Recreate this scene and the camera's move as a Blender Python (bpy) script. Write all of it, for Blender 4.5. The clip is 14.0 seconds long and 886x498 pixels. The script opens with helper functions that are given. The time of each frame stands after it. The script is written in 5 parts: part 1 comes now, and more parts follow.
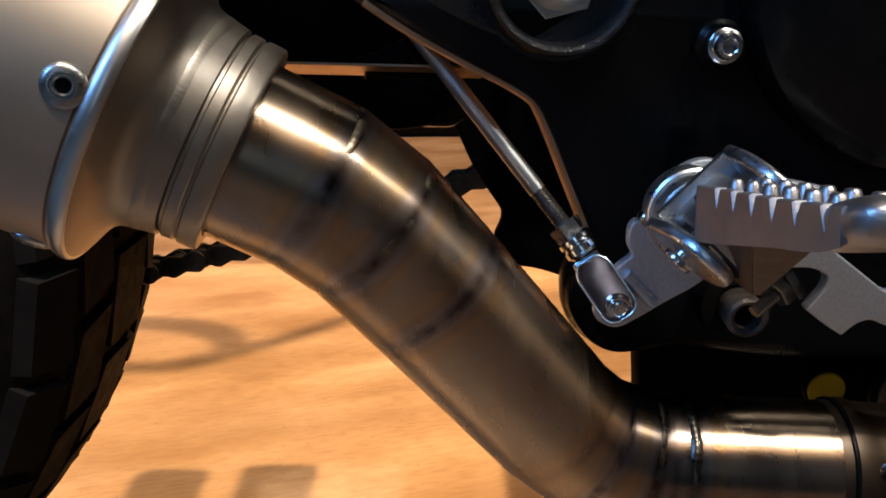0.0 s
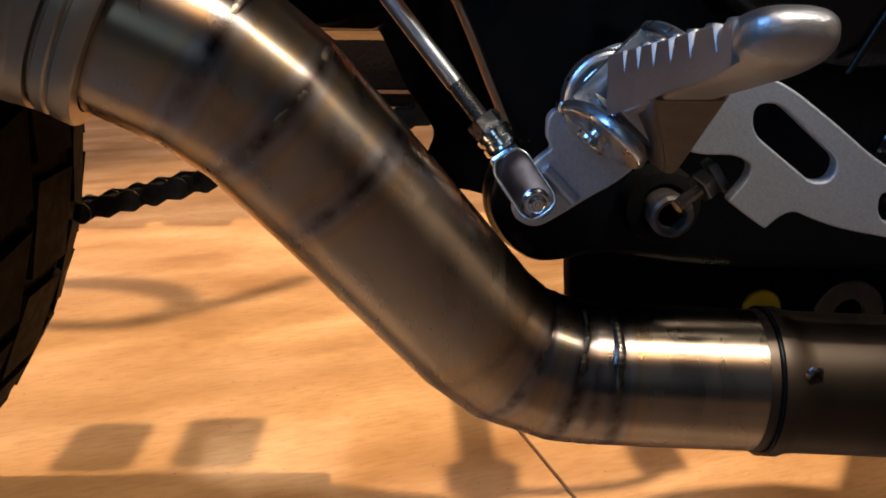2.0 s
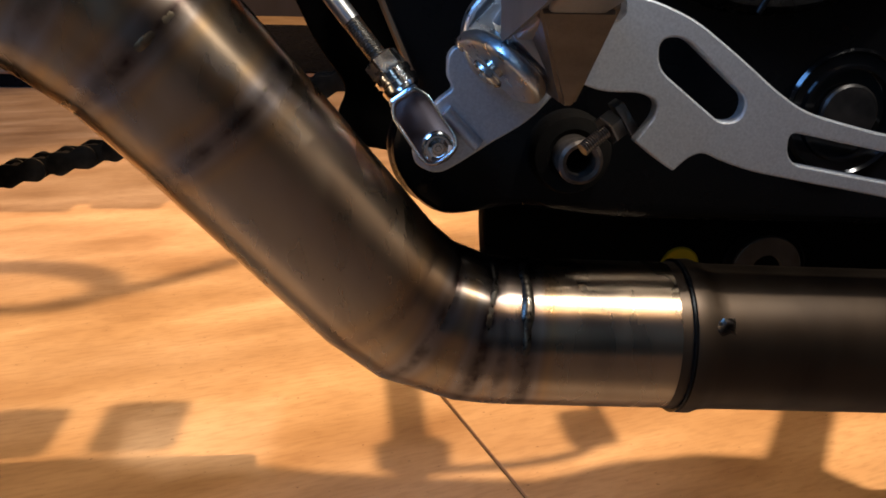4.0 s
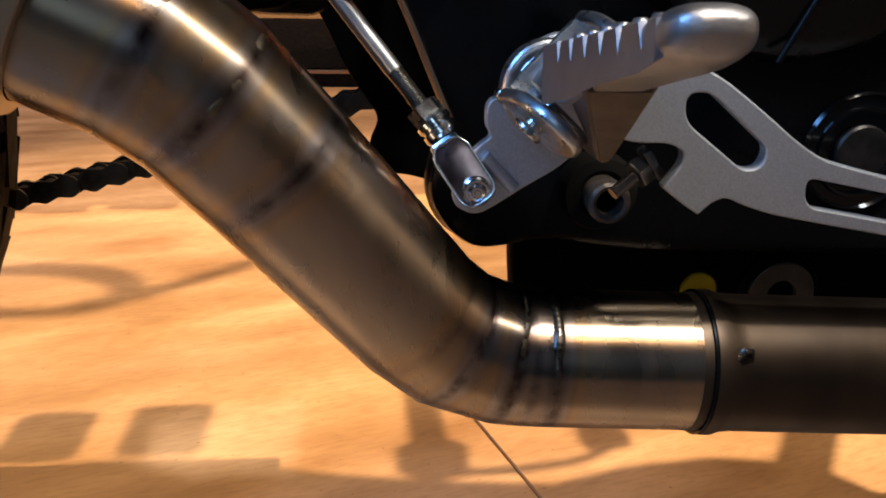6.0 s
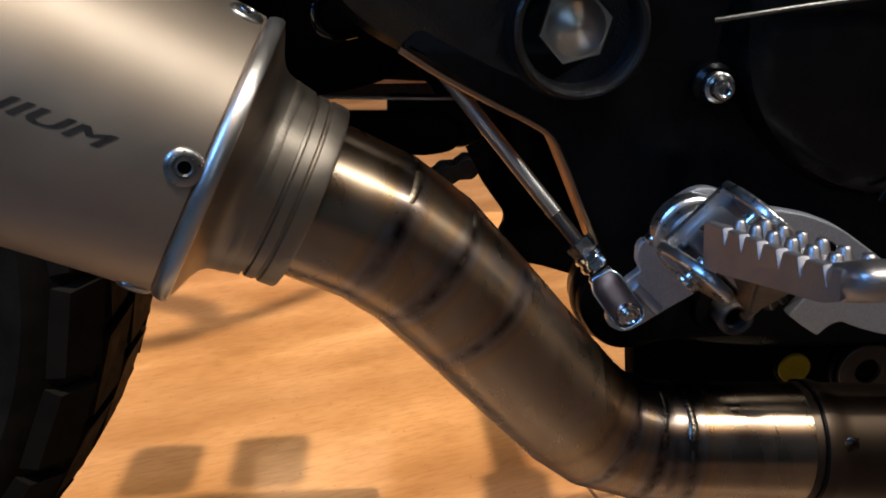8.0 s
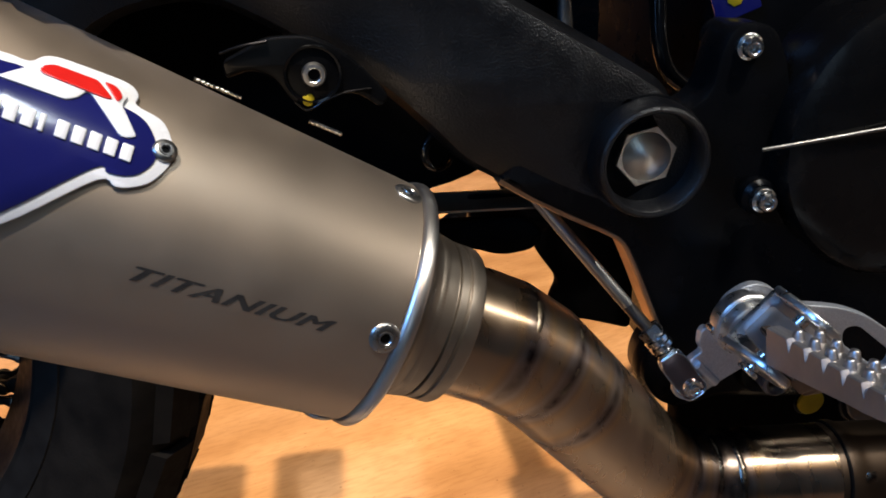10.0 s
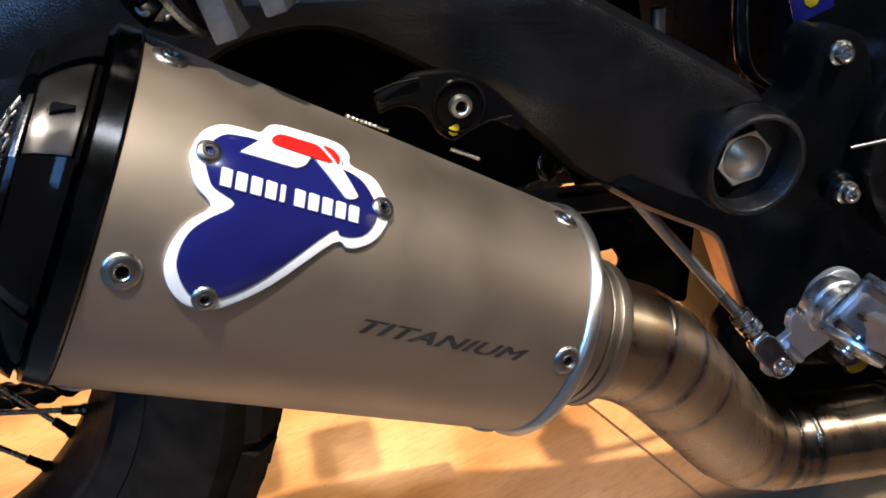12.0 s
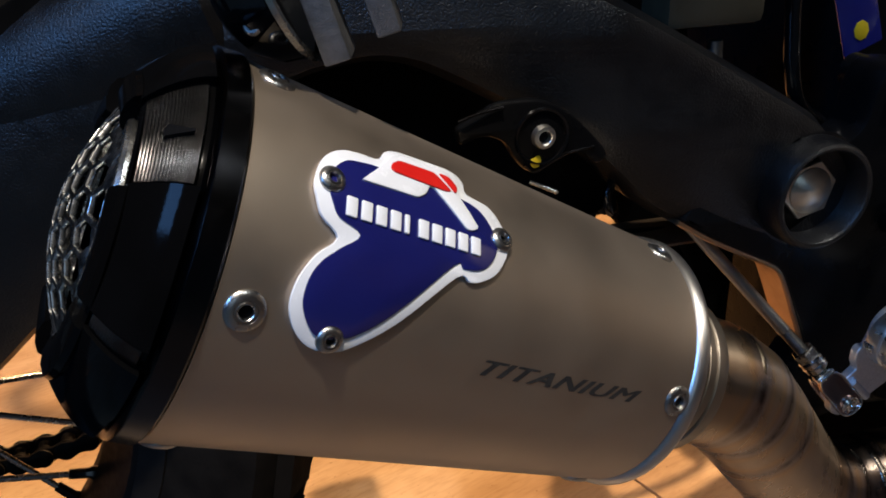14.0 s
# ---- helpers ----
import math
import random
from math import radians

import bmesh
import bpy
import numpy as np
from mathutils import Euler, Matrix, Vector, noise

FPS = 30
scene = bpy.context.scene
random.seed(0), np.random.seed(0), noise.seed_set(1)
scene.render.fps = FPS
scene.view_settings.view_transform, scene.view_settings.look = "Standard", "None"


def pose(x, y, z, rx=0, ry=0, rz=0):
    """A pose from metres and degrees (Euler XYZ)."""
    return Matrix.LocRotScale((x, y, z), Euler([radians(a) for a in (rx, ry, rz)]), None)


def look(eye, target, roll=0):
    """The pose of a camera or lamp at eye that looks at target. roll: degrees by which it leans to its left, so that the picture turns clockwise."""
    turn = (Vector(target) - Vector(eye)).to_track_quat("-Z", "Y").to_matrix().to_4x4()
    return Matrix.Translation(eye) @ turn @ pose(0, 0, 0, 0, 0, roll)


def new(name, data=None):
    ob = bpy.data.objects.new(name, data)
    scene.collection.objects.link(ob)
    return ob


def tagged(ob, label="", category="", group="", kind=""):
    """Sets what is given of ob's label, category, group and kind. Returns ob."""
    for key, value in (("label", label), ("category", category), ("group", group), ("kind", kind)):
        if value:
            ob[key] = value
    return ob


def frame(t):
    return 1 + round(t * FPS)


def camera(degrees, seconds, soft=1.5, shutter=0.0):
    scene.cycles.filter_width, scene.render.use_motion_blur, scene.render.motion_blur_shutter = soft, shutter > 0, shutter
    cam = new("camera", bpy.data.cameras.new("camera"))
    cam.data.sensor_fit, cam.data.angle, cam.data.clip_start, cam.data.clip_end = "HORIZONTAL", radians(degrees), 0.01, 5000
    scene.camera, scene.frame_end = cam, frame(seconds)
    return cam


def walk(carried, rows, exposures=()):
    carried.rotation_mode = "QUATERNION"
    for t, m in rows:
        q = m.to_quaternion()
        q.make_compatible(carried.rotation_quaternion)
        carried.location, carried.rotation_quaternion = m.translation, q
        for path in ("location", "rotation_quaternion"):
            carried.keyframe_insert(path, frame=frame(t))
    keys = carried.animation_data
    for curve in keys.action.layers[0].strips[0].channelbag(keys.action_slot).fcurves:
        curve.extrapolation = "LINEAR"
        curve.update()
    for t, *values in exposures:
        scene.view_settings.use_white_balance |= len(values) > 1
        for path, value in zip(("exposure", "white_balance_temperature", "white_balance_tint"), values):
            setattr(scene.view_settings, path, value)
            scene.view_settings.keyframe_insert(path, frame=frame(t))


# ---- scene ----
cam = camera(56.9, 14.0, soft=1.75, shutter=0.3)
METRES, EYE, TILT, LEAN, TURN = 0.43, 0.394, -17.0, 0.0, 0.0
ROWS = [
    (0.0, 0.0, 0.0, 0.0, 0.0, 0.0, -0.0),
    (0.5, 0.0041, 0.004, -0.0079, -0.06, -0.07, -0.05),
    (1.0, 0.0207, 0.013, -0.0267, -0.44, -0.29, -0.11),
    (1.5, 0.0334, 0.0237, -0.0474, -1.07, -0.83, -0.14),
    (2.0, 0.0461, 0.0307, -0.0628, -1.82, -1.37, -0.08),
    (2.5, 0.0657, 0.0434, -0.0804, -2.88, -1.72, -0.02),
    (3.0, 0.0832, 0.0568, -0.095, -4.12, -1.94, 0.17),
    (5.5, 0.075, 0.0606, -0.0849, -5.81, -2.24, 0.27),
    (6.0, 0.0547, 0.0275, -0.0573, -5.14, -2.76, 0.3),
    (6.5, 0.0265, -0.0068, -0.0282, -4.44, -3.28, 0.15),
    (7.0, -0.0084, -0.0342, 0.0017, -4.15, -3.56, 0.25),
    (7.5, -0.0437, -0.061, 0.0297, -3.99, -3.54, 0.74),
    (8.0, -0.0744, -0.0779, 0.0613, -3.9, -3.54, 1.38),
    (10.5, -0.2721, -0.1937, 0.2416, -8.58, -7.6, 4.74),
    (11.0, -0.3275, -0.1926, 0.2641, -9.55, -8.9, 5.75),
    (11.5, -0.3662, -0.1899, 0.2908, -10.95, -10.39, 6.23),
    (12.0, -0.4019, -0.1787, 0.3044, -12.38, -10.88, 6.26),
    (12.5, -0.4462, -0.1587, 0.311, -13.67, -10.74, 6.19),
    (13.0, -0.4791, -0.1438, 0.318, -14.55, -9.92, 6.51),
    (13.5, -0.4926, -0.127, 0.3096, -15.07, -8.75, 6.79),
    (14.0, -0.5009, -0.1148, 0.2992, -15.68, -7.71, 6.81),
]
EXPOSURES = [(0.0, 0.03), (1.5, 0.02), (3.0, -0.12), (5.5, 0.32), (6.5, 0.17), (7.5, -0.12), (8.0, -0.20), (10.5, 0.19), (11.5, 0.40), (12.0, 0.66), (12.5, 0.70), (13.0, 0.54), (13.5, 0.25), (14.0, -0.25)]
walk(cam, [(t, pose(0, 0, EYE, TILT, LEAN, TURN) @ pose(METRES * x, METRES * y, METRES * z, 90 + pitch, roll, yaw)) for t, x, y, z, yaw, pitch, roll in ROWS], EXPOSURES)

# ---- light ----
world = bpy.data.worlds.new("room_world")
world.use_nodes = True
world.node_tree.nodes["Background"].inputs[0].default_value = (0.55, 0.72, 1.0, 1)
world.node_tree.nodes["Background"].inputs[1].default_value = 0.010
scene.world = world


def lamp(name, kind, eye, target, watts, colour, size=0.1, size_y=0.0, angle=60, blend=0.5):
    data = bpy.data.lights.new(name, kind)
    data.energy, data.color = watts, colour
    if kind == "AREA":
        data.size = size
        if size_y:
            data.shape, data.size_y = "RECTANGLE", size_y
    if kind == "SPOT":
        data.spot_size, data.spot_blend, data.shadow_soft_size = radians(angle), blend, size
    ob = new(name, data)
    ob.matrix_world = look(eye, target)
    return ob


FRESH = (0.84, 0.93, 1.0)
WARM, COOL, SOFT = (1.0, 0.625, 0.315), (0.16, 0.42, 1.0), (1.0, 0.95, 0.87)
lamp("ceiling_spot_floor", "SPOT", (1.56, 0.92, 2.92), (-0.15, 0.88, 0), 740, WARM, 0.010, angle=27, blend=0.35)
# back fill with no seen lamp; it lightens the floor's shadows
lamp("fill_spot_back", "SPOT", (-1.5, 1.7, 2.92), (-0.1, 1.1, 0), 400, WARM, 0.05, angle=28, blend=0.6)
lamp("ceiling_spot_key", "SPOT", (-0.35, -0.50, 2.9), (-0.23, 0.24, 0.455), 440, (1.0, 0.90, 0.78), 0.05, angle=10, blend=0.9)
lamp("ceiling_spot_row", "SPOT", (2.9, -0.9, 2.92), (0.00, 0.24, 0.315), 110, SOFT, 0.05, angle=4)
# front and right spots are added fill for pedal, peg and pipe
lamp("fill_spot_front", "SPOT", (1.0, -0.9, 2.9), (0.06, 0.25, 0.34), 64, FRESH, 0.22, angle=18)
lamp("fill_spot_right", "SPOT", (0.75, -0.60, 2.92), (0.16, 0.25, 0.37), 230, SOFT, 0.05, angle=11)
lamp("ceiling_spot_aisle", "SPOT", (0.7, 2.3, 2.92), (-0.2, 1.9, 0), 330, WARM, 0.03, angle=36)
lamp("ceiling_spot_far", "SPOT", (-0.2, 5.0, 2.92), (-0.6, 5.4, 0), 260, WARM, 0.03, angle=50)
# added spot; the floor it lights throws warm bounce onto the pipe
lamp("bounce_spot_near", "SPOT", (0.5, -1.5, 2.92), (0.30, -0.45, 0), 72, WARM, 0.04, angle=34)
# added spot on the east wall, for a broad reflection in the pipe
lamp("reflection_spot_east", "SPOT", (3.5, -0.6, 2.92), (4.9, -0.9, 0.9), 380, SOFT, 0.04, angle=60)
# cool area lights added for blue sheen and front fill; no window exists
lamp("blue_sheen_fill", "AREA", (-2.2, -1.1, 2.45), (-0.25, 0.33, 0.48), 60, COOL, 0.9, 1.2)
lamp("cool_front_fill", "AREA", (-0.6, -2.8, 1.6), (0.05, 0.25, 0.35), 3, (0.50, 0.74, 1.0), 0.5, 1.2)


# ---- materials ----
def nodes_of(name):
    mat = bpy.data.materials.new(name)
    mat.use_nodes = True
    nt = mat.node_tree
    return mat, nt, nt.nodes["Principled BSDF"]


def link(nt, a, b):
    nt.links.new(a, b)


def noise_tex(nt, scale, detail=4.0, stretch=(1, 1, 1), coord="Object"):
    tc, mp, nz = nt.nodes.new("ShaderNodeTexCoord"), nt.nodes.new("ShaderNodeMapping"), nt.nodes.new("ShaderNodeTexNoise")
    mp.inputs["Scale"].default_value = stretch
    nz.inputs["Scale"].default_value, nz.inputs["Detail"].default_value = scale, detail
    link(nt, tc.outputs[coord], mp.inputs["Vector"])
    link(nt, mp.outputs[0], nz.inputs["Vector"])
    return nz.outputs["Fac"]


def ramp(nt, fac, stops):
    r = nt.nodes.new("ShaderNodeValToRGB")
    while len(r.color_ramp.elements) < len(stops):
        r.color_ramp.elements.new(0.5)
    for e, (p, c) in zip(r.color_ramp.elements, stops):
        e.position, e.color = p, (*c, 1) if len(c) == 3 else c
    link(nt, fac, r.inputs[0])
    return r.outputs[0]


def remap(nt, fac, lo, hi, a=0.3, b=0.7):
    m = nt.nodes.new("ShaderNodeMapRange")
    for i, v in enumerate((a, b, lo, hi)):
        m.inputs[i + 1].default_value = v
    link(nt, fac, m.inputs[0])
    return m.outputs[0]


def bump(nt, bsdf, fac, strength, distance):
    b = nt.nodes.new("ShaderNodeBump")
    b.inputs["Strength"].default_value, b.inputs["Distance"].default_value = strength, distance
    link(nt, fac, b.inputs["Height"])
    link(nt, b.outputs[0], bsdf.inputs["Normal"])


def surface(name, colours, rough, metal=0.0, scale=40.0, stretch=(1, 1, 1), relief=0.0, relief_scale=400.0, coat=0.0, detail=4.0, spec=0.5):
    """colours: two base colours mixed by a slow noise; rough: low and high roughness by another."""
    mat, nt, bsdf = nodes_of(name)
    slow = noise_tex(nt, scale, detail, stretch)
    link(nt, ramp(nt, slow, ((0.32, colours[0]), (0.68, colours[1]))), bsdf.inputs["Base Color"])
    fine = noise_tex(nt, scale * 3.3, 5.0, stretch)
    link(nt, remap(nt, fine, rough[0], rough[1]), bsdf.inputs["Roughness"])
    bsdf.inputs["Metallic"].default_value = metal
    bsdf.inputs["Coat Weight"].default_value = coat
    bsdf.inputs["Specular IOR Level"].default_value = spec
    bsdf.inputs["Coat Roughness"].default_value = 0.06
    if relief:
        bump(nt, bsdf, noise_tex(nt, relief_scale, 3.0, stretch), relief, 0.0006)
    return mat


def wood_floor():
    mat, nt, bsdf = nodes_of("floor_wood")
    grain = noise_tex(nt, 2.6, 6.0, (1.0, 4.5, 1))
    blotch = noise_tex(nt, 6.5, 6.0, (1, 2.2, 1))
    base = ramp(nt, grain, ((0.25, (0.33, 0.20, 0.108)), (0.42, (0.43, 0.28, 0.16)), (0.55, (0.48, 0.32, 0.19)), (0.75, (0.60, 0.43, 0.275))))
    pale = ramp(nt, blotch, ((0.3, (0.70, 0.64, 0.57)), (0.46, (0.92, 0.90, 0.87)), (0.58, (1.0, 1.01, 1.02)), (0.70, (1.13, 1.18, 1.26))))
    mix = nt.nodes.new("ShaderNodeMix")
    mix.data_type, mix.blend_type = "RGBA", "MULTIPLY"
    mix.inputs[0].default_value = 1.0
    link(nt, base, mix.inputs[6])
    link(nt, pale, mix.inputs[7])
    fine = ramp(nt, noise_tex(nt, 55, 4.0, (1, 5, 1)), ((0.3, (0.84, 0.81, 0.78)), (0.55, (1.0, 1.0, 1.0))))
    pore = ramp(nt, noise_tex(nt, 170, 2.0, (1, 2, 1)), ((0.24, (0.45, 0.38, 0.33)), (0.31, (1.0, 1.0, 1.0))))
    out = mix.outputs[2]
    for layer in (fine, pore):
        m = nt.nodes.new("ShaderNodeMix")
        m.data_type, m.blend_type = "RGBA", "MULTIPLY"
        m.inputs[0].default_value = 1.0
        link(nt, out, m.inputs[6])
        link(nt, layer, m.inputs[7])
        out = m.outputs[2]
    link(nt, out, bsdf.inputs["Base Color"])
    link(nt, remap(nt, grain, 0.42, 0.6), bsdf.inputs["Roughness"])
    bump(nt, bsdf, noise_tex(nt, 30, 4.0, (1, 8, 1)), 0.07, 0.001)
    return mat


def turned_metal(name, base, rough):
    """Metal faced on a lathe: its fine rings spread highlights into a fan."""
    mat, nt, bsdf = nodes_of(name)
    link(nt, ramp(nt, noise_tex(nt, 160, 4.0), ((0.3, base), (0.7, tuple(c * 1.15 for c in base)))), bsdf.inputs["Base Color"])
    link(nt, remap(nt, noise_tex(nt, 420, 3.0), rough[0], rough[1]), bsdf.inputs["Roughness"])
    bsdf.inputs["Metallic"].default_value, bsdf.inputs["Anisotropic"].default_value = 1.0, 0.6
    run = nt.nodes.new("ShaderNodeAttribute")
    run.attribute_name = "run"
    link(nt, run.outputs["Vector"], bsdf.inputs["Tangent"])
    return mat


def heat_metal(name, base, rough, drawn=0.0):
    """Bare titanium, brushed round the pipe; temper (0 cold, 1 at a weld) gives the temper colours, burn the scorched flecks beside a bead."""
    mat, nt, bsdf = nodes_of(name)
    at = nt.nodes.new("ShaderNodeAttribute")
    at.attribute_name = "temper"
    scorch = nt.nodes.new("ShaderNodeAttribute")
    scorch.attribute_name = "burn"
    wob = noise_tex(nt, 38, 3.0)
    add = nt.nodes.new("ShaderNodeMath")
    add.operation = "MULTIPLY_ADD"
    link(nt, wob, add.inputs[0])
    add.inputs[1].default_value = 0.45
    sub = nt.nodes.new("ShaderNodeMath")
    sub.operation = "SUBTRACT"
    link(nt, at.outputs["Fac"], sub.inputs[0])
    sub.inputs[1].default_value = 0.22
    link(nt, sub.outputs[0], add.inputs[2])
    tint = ramp(nt, add.outputs[0], ((0.0, base), (0.30, tuple(c * f for c, f in zip(base, (1.0, 0.96, 0.90)))), (0.50, tuple(c * f for c, f in zip(base, (1.08, 0.95, 0.76)))),
                                     (0.66, tuple(c * f for c, f in zip(base, (0.90, 0.82, 0.76)))), (0.80, tuple(c * f for c, f in zip(base, (0.84, 0.88, 1.02)))), (1.0, tuple(c * f for c, f in zip(base, (0.46, 0.46, 0.50))))))
    smear = ramp(nt, noise_tex(nt, 22, 4.0, (2.2, 1, 0.8)), ((0.30, (0.70, 0.70, 0.72)), (0.45, (0.93, 0.92, 0.92)), (0.60, (1.0, 1.0, 1.0)), (0.74, (1.1, 1.07, 1.0))))
    mix = nt.nodes.new("ShaderNodeMix")
    mix.data_type, mix.blend_type = "RGBA", "MULTIPLY"
    mix.inputs[0].default_value = 1.0
    link(nt, tint, mix.inputs[6])
    link(nt, smear, mix.inputs[7])
    fleck = nt.nodes.new("ShaderNodeMath")
    fleck.operation = "MULTIPLY"
    link(nt, remap(nt, noise_tex(nt, 120, 3.0), 0.0, 1.0, 0.36, 0.68), fleck.inputs[0])
    link(nt, scorch.outputs["Fac"], fleck.inputs[1])
    burnt = nt.nodes.new("ShaderNodeMix")
    burnt.data_type = "RGBA"
    link(nt, fleck.outputs[0], burnt.inputs[0])
    link(nt, mix.outputs[2], burnt.inputs[6])
    burnt.inputs[7].default_value = (0.040, 0.022, 0.020, 1)
    link(nt, burnt.outputs[2], bsdf.inputs["Base Color"])
    bsdf.inputs["Metallic"].default_value = 1.0
    link(nt, remap(nt, noise_tex(nt, 45, 4.0, (2.2, 1, 0.8)), rough[0], rough[1]), bsdf.inputs["Roughness"])
    if drawn:
        run = nt.nodes.new("ShaderNodeAttribute")
        run.attribute_name = "run"
        link(nt, run.outputs["Vector"], bsdf.inputs["Tangent"])
        bsdf.inputs["Anisotropic"].default_value = drawn
    bump(nt, bsdf, noise_tex(nt, 600, 2.0), 0.012, 0.0002)
    return mat


M_FLOOR = wood_floor()
M_JOINT = surface("floor_joint", ((0.06, 0.04, 0.025), (0.09, 0.06, 0.04)), (0.7, 0.9))
M_WALL = surface("wall_paint", ((0.045, 0.04, 0.037), (0.06, 0.053, 0.048)), (0.6, 0.8), scale=3)
# wall colour chosen to throw warm reflections onto the bike's metal
M_WALL_BOUNCE = surface("warm_bounce_wall", ((0.34, 0.26, 0.20), (0.40, 0.31, 0.24)), (0.6, 0.8), scale=3)
M_TI = heat_metal("link_titanium", (0.43, 0.322, 0.222), (0.24, 0.33), 0.70)
M_HEADER = heat_metal("header_steel", (0.068, 0.050, 0.037), (0.40, 0.48))
# orange base colour carries the floor's reflection on plate edge and underside
M_EDGE = surface("floor_tinted_metal", ((0.46, 0.30, 0.18), (0.54, 0.36, 0.22)), (0.36, 0.5), 1.0, 60, (1, 1, 1), 0.1, 700)
M_SLEEVE = surface("sleeve_titanium", ((0.46, 0.372, 0.284), (0.50, 0.408, 0.316)), (0.44, 0.51), 1.0, 14, (1, 1, 1), 0.03, 4200)
M_CONE = surface("cone_titanium", ((0.28, 0.24, 0.195), (0.335, 0.29, 0.24)), (0.36, 0.46), 1.0, 30, (1, 1, 1), 0.06, 900)
M_LIP = surface("polished_lip", ((0.60, 0.57, 0.53), (0.66, 0.63, 0.59)), (0.29, 0.35), 1.0, 60)
M_WELD = surface("weld_bead", ((0.07, 0.055, 0.05), (0.33, 0.26, 0.165)), (0.28, 0.40), 1.0, 130, (1, 1, 1), 0.04, 500)
M_SEAM = surface("dark_weld_seam", ((0.03, 0.025, 0.024), (0.15, 0.125, 0.095)), (0.24, 0.38), 1.0, 150, (1, 1, 1), 0.04, 500)
M_DULL = surface("dull_steel", ((0.20, 0.19, 0.175), (0.28, 0.265, 0.245)), (0.3, 0.45), 1.0, 120)
M_CHROME = surface("zinc_chrome", ((0.66, 0.66, 0.65), (0.74, 0.74, 0.73)), (0.08, 0.18), 1.0, 80)
M_ROD = surface("polished_rod", ((0.27, 0.265, 0.25), (0.35, 0.34, 0.325)), (0.32, 0.42), 1.0, 60)
M_STEEL = surface("bolt_steel", ((0.50, 0.50, 0.48), (0.60, 0.59, 0.57)), (0.18, 0.32), 1.0, 90, (1, 1, 1), 0.1, 700)
M_CAST = surface("satin_aluminium", ((0.43, 0.405, 0.395), (0.50, 0.475, 0.465)), (0.36, 0.46), 1.0, 50, (1, 1, 1), 0.2, 900)
M_RAIL = surface("cast_rail_aluminium", ((0.36, 0.345, 0.34), (0.42, 0.405, 0.40)), (0.46, 0.56), 1.0, 70, (1, 1, 1), 0.2, 1200)
# dark brown stands in for shade on the web's underside
M_WEB_SHADE = surface("shade_brown_cast", ((0.11, 0.085, 0.068), (0.16, 0.125, 0.10)), (0.42, 0.55), 1.0, 90, (1, 1, 1), 0.2, 900)
M_PAD = surface("grooved_pad_metal", ((0.30, 0.295, 0.29), (0.38, 0.37, 0.365)), (0.15, 0.21), 1.0, 60)
M_COVER = surface("semi_gloss_black", ((0.0022, 0.002, 0.002), (0.004, 0.0037, 0.0035)), (0.20, 0.32), 0.0, 25, (1, 1, 1), 0.1, 300, spec=0.26)
M_PLATE = surface("blasted_plate", ((0.56, 0.58, 0.61), (0.68, 0.70, 0.73)), (0.46, 0.54), 1.0, 1300, (1, 1, 1), 0.16, 3200)
M_TURNED = turned_metal("turned_bolt_face", (0.74, 0.68, 0.57), (0.32, 0.40))
M_RIVET = surface("satin_rivet_steel", ((0.34, 0.33, 0.315), (0.42, 0.41, 0.39)), (0.26, 0.36), 1.0, 200, (1, 1, 1), 0.06, 1500)
M_PRONG = surface("grey_cast_bracket", ((0.20, 0.20, 0.205), (0.27, 0.27, 0.275)), (0.46, 0.56), 1.0, 260, (1, 1, 1), 0.25, 1800)
M_DOME = surface("brushed_bolt_dome", ((0.62, 0.60, 0.54), (0.72, 0.69, 0.63)), (0.28, 0.38), 1.0, 140, (1, 1, 1), 0.06, 900)
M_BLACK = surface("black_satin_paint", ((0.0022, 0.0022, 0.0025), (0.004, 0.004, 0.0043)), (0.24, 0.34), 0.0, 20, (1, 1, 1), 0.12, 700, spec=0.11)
M_GRAIN = surface("black_grained_paint", ((0.0016, 0.0016, 0.002), (0.003, 0.003, 0.0036)), (0.28, 0.40), 0.0, 30, (1, 1, 1), 0.6, 1100, spec=0.55)
M_GLOSS = surface("black_gloss", ((0.0018, 0.0018, 0.002), (0.003, 0.003, 0.0034)), (0.07, 0.14), 0.0, 40, coat=0.15, spec=0.4)
M_CAP = surface("black_anodised", ((0.0015, 0.0015, 0.0016), (0.0026, 0.0026, 0.0028)), (0.05, 0.10), 0.0, 40, (1, 1, 1), 0.02, 900, spec=0.07)
M_CAPRING = surface("satin_black_anodised", ((0.030, 0.029, 0.030), (0.042, 0.040, 0.042)), (0.17, 0.24), 1.0, 40, (1, 1, 1), 0.03, 1500)
# brown tint is a reflection painted into the chrome's base colour
M_CLEVIS = surface("reflection_tinted_chrome", ((0.38, 0.23, 0.195), (0.45, 0.29, 0.25)), (0.14, 0.24), 1.0, 90)
M_ZINC = surface("zinc_plate", ((0.60, 0.61, 0.62), (0.72, 0.73, 0.74)), (0.24, 0.38), 1.0, 70, (1, 1, 1), 0.08, 900)
M_RIM = surface("dull_black_rim", ((0.006, 0.005, 0.0045), (0.010, 0.009, 0.008)), (0.40, 0.55), 0.0, 60, (1, 1, 1), 0.1, 700, spec=0.15)
M_RUBBER = surface("tyre_rubber", ((0.005, 0.0042, 0.0036), (0.011, 0.0092, 0.0075)), (0.6, 0.8), 0.0, 40, (1, 1, 1), 0.3, 500, spec=0.05)
M_MATT = surface("matt_void_black", ((0.0016, 0.0015, 0.0015), (0.003, 0.0028, 0.0027)), (0.75, 0.9), 0.0, 50, spec=0.03)
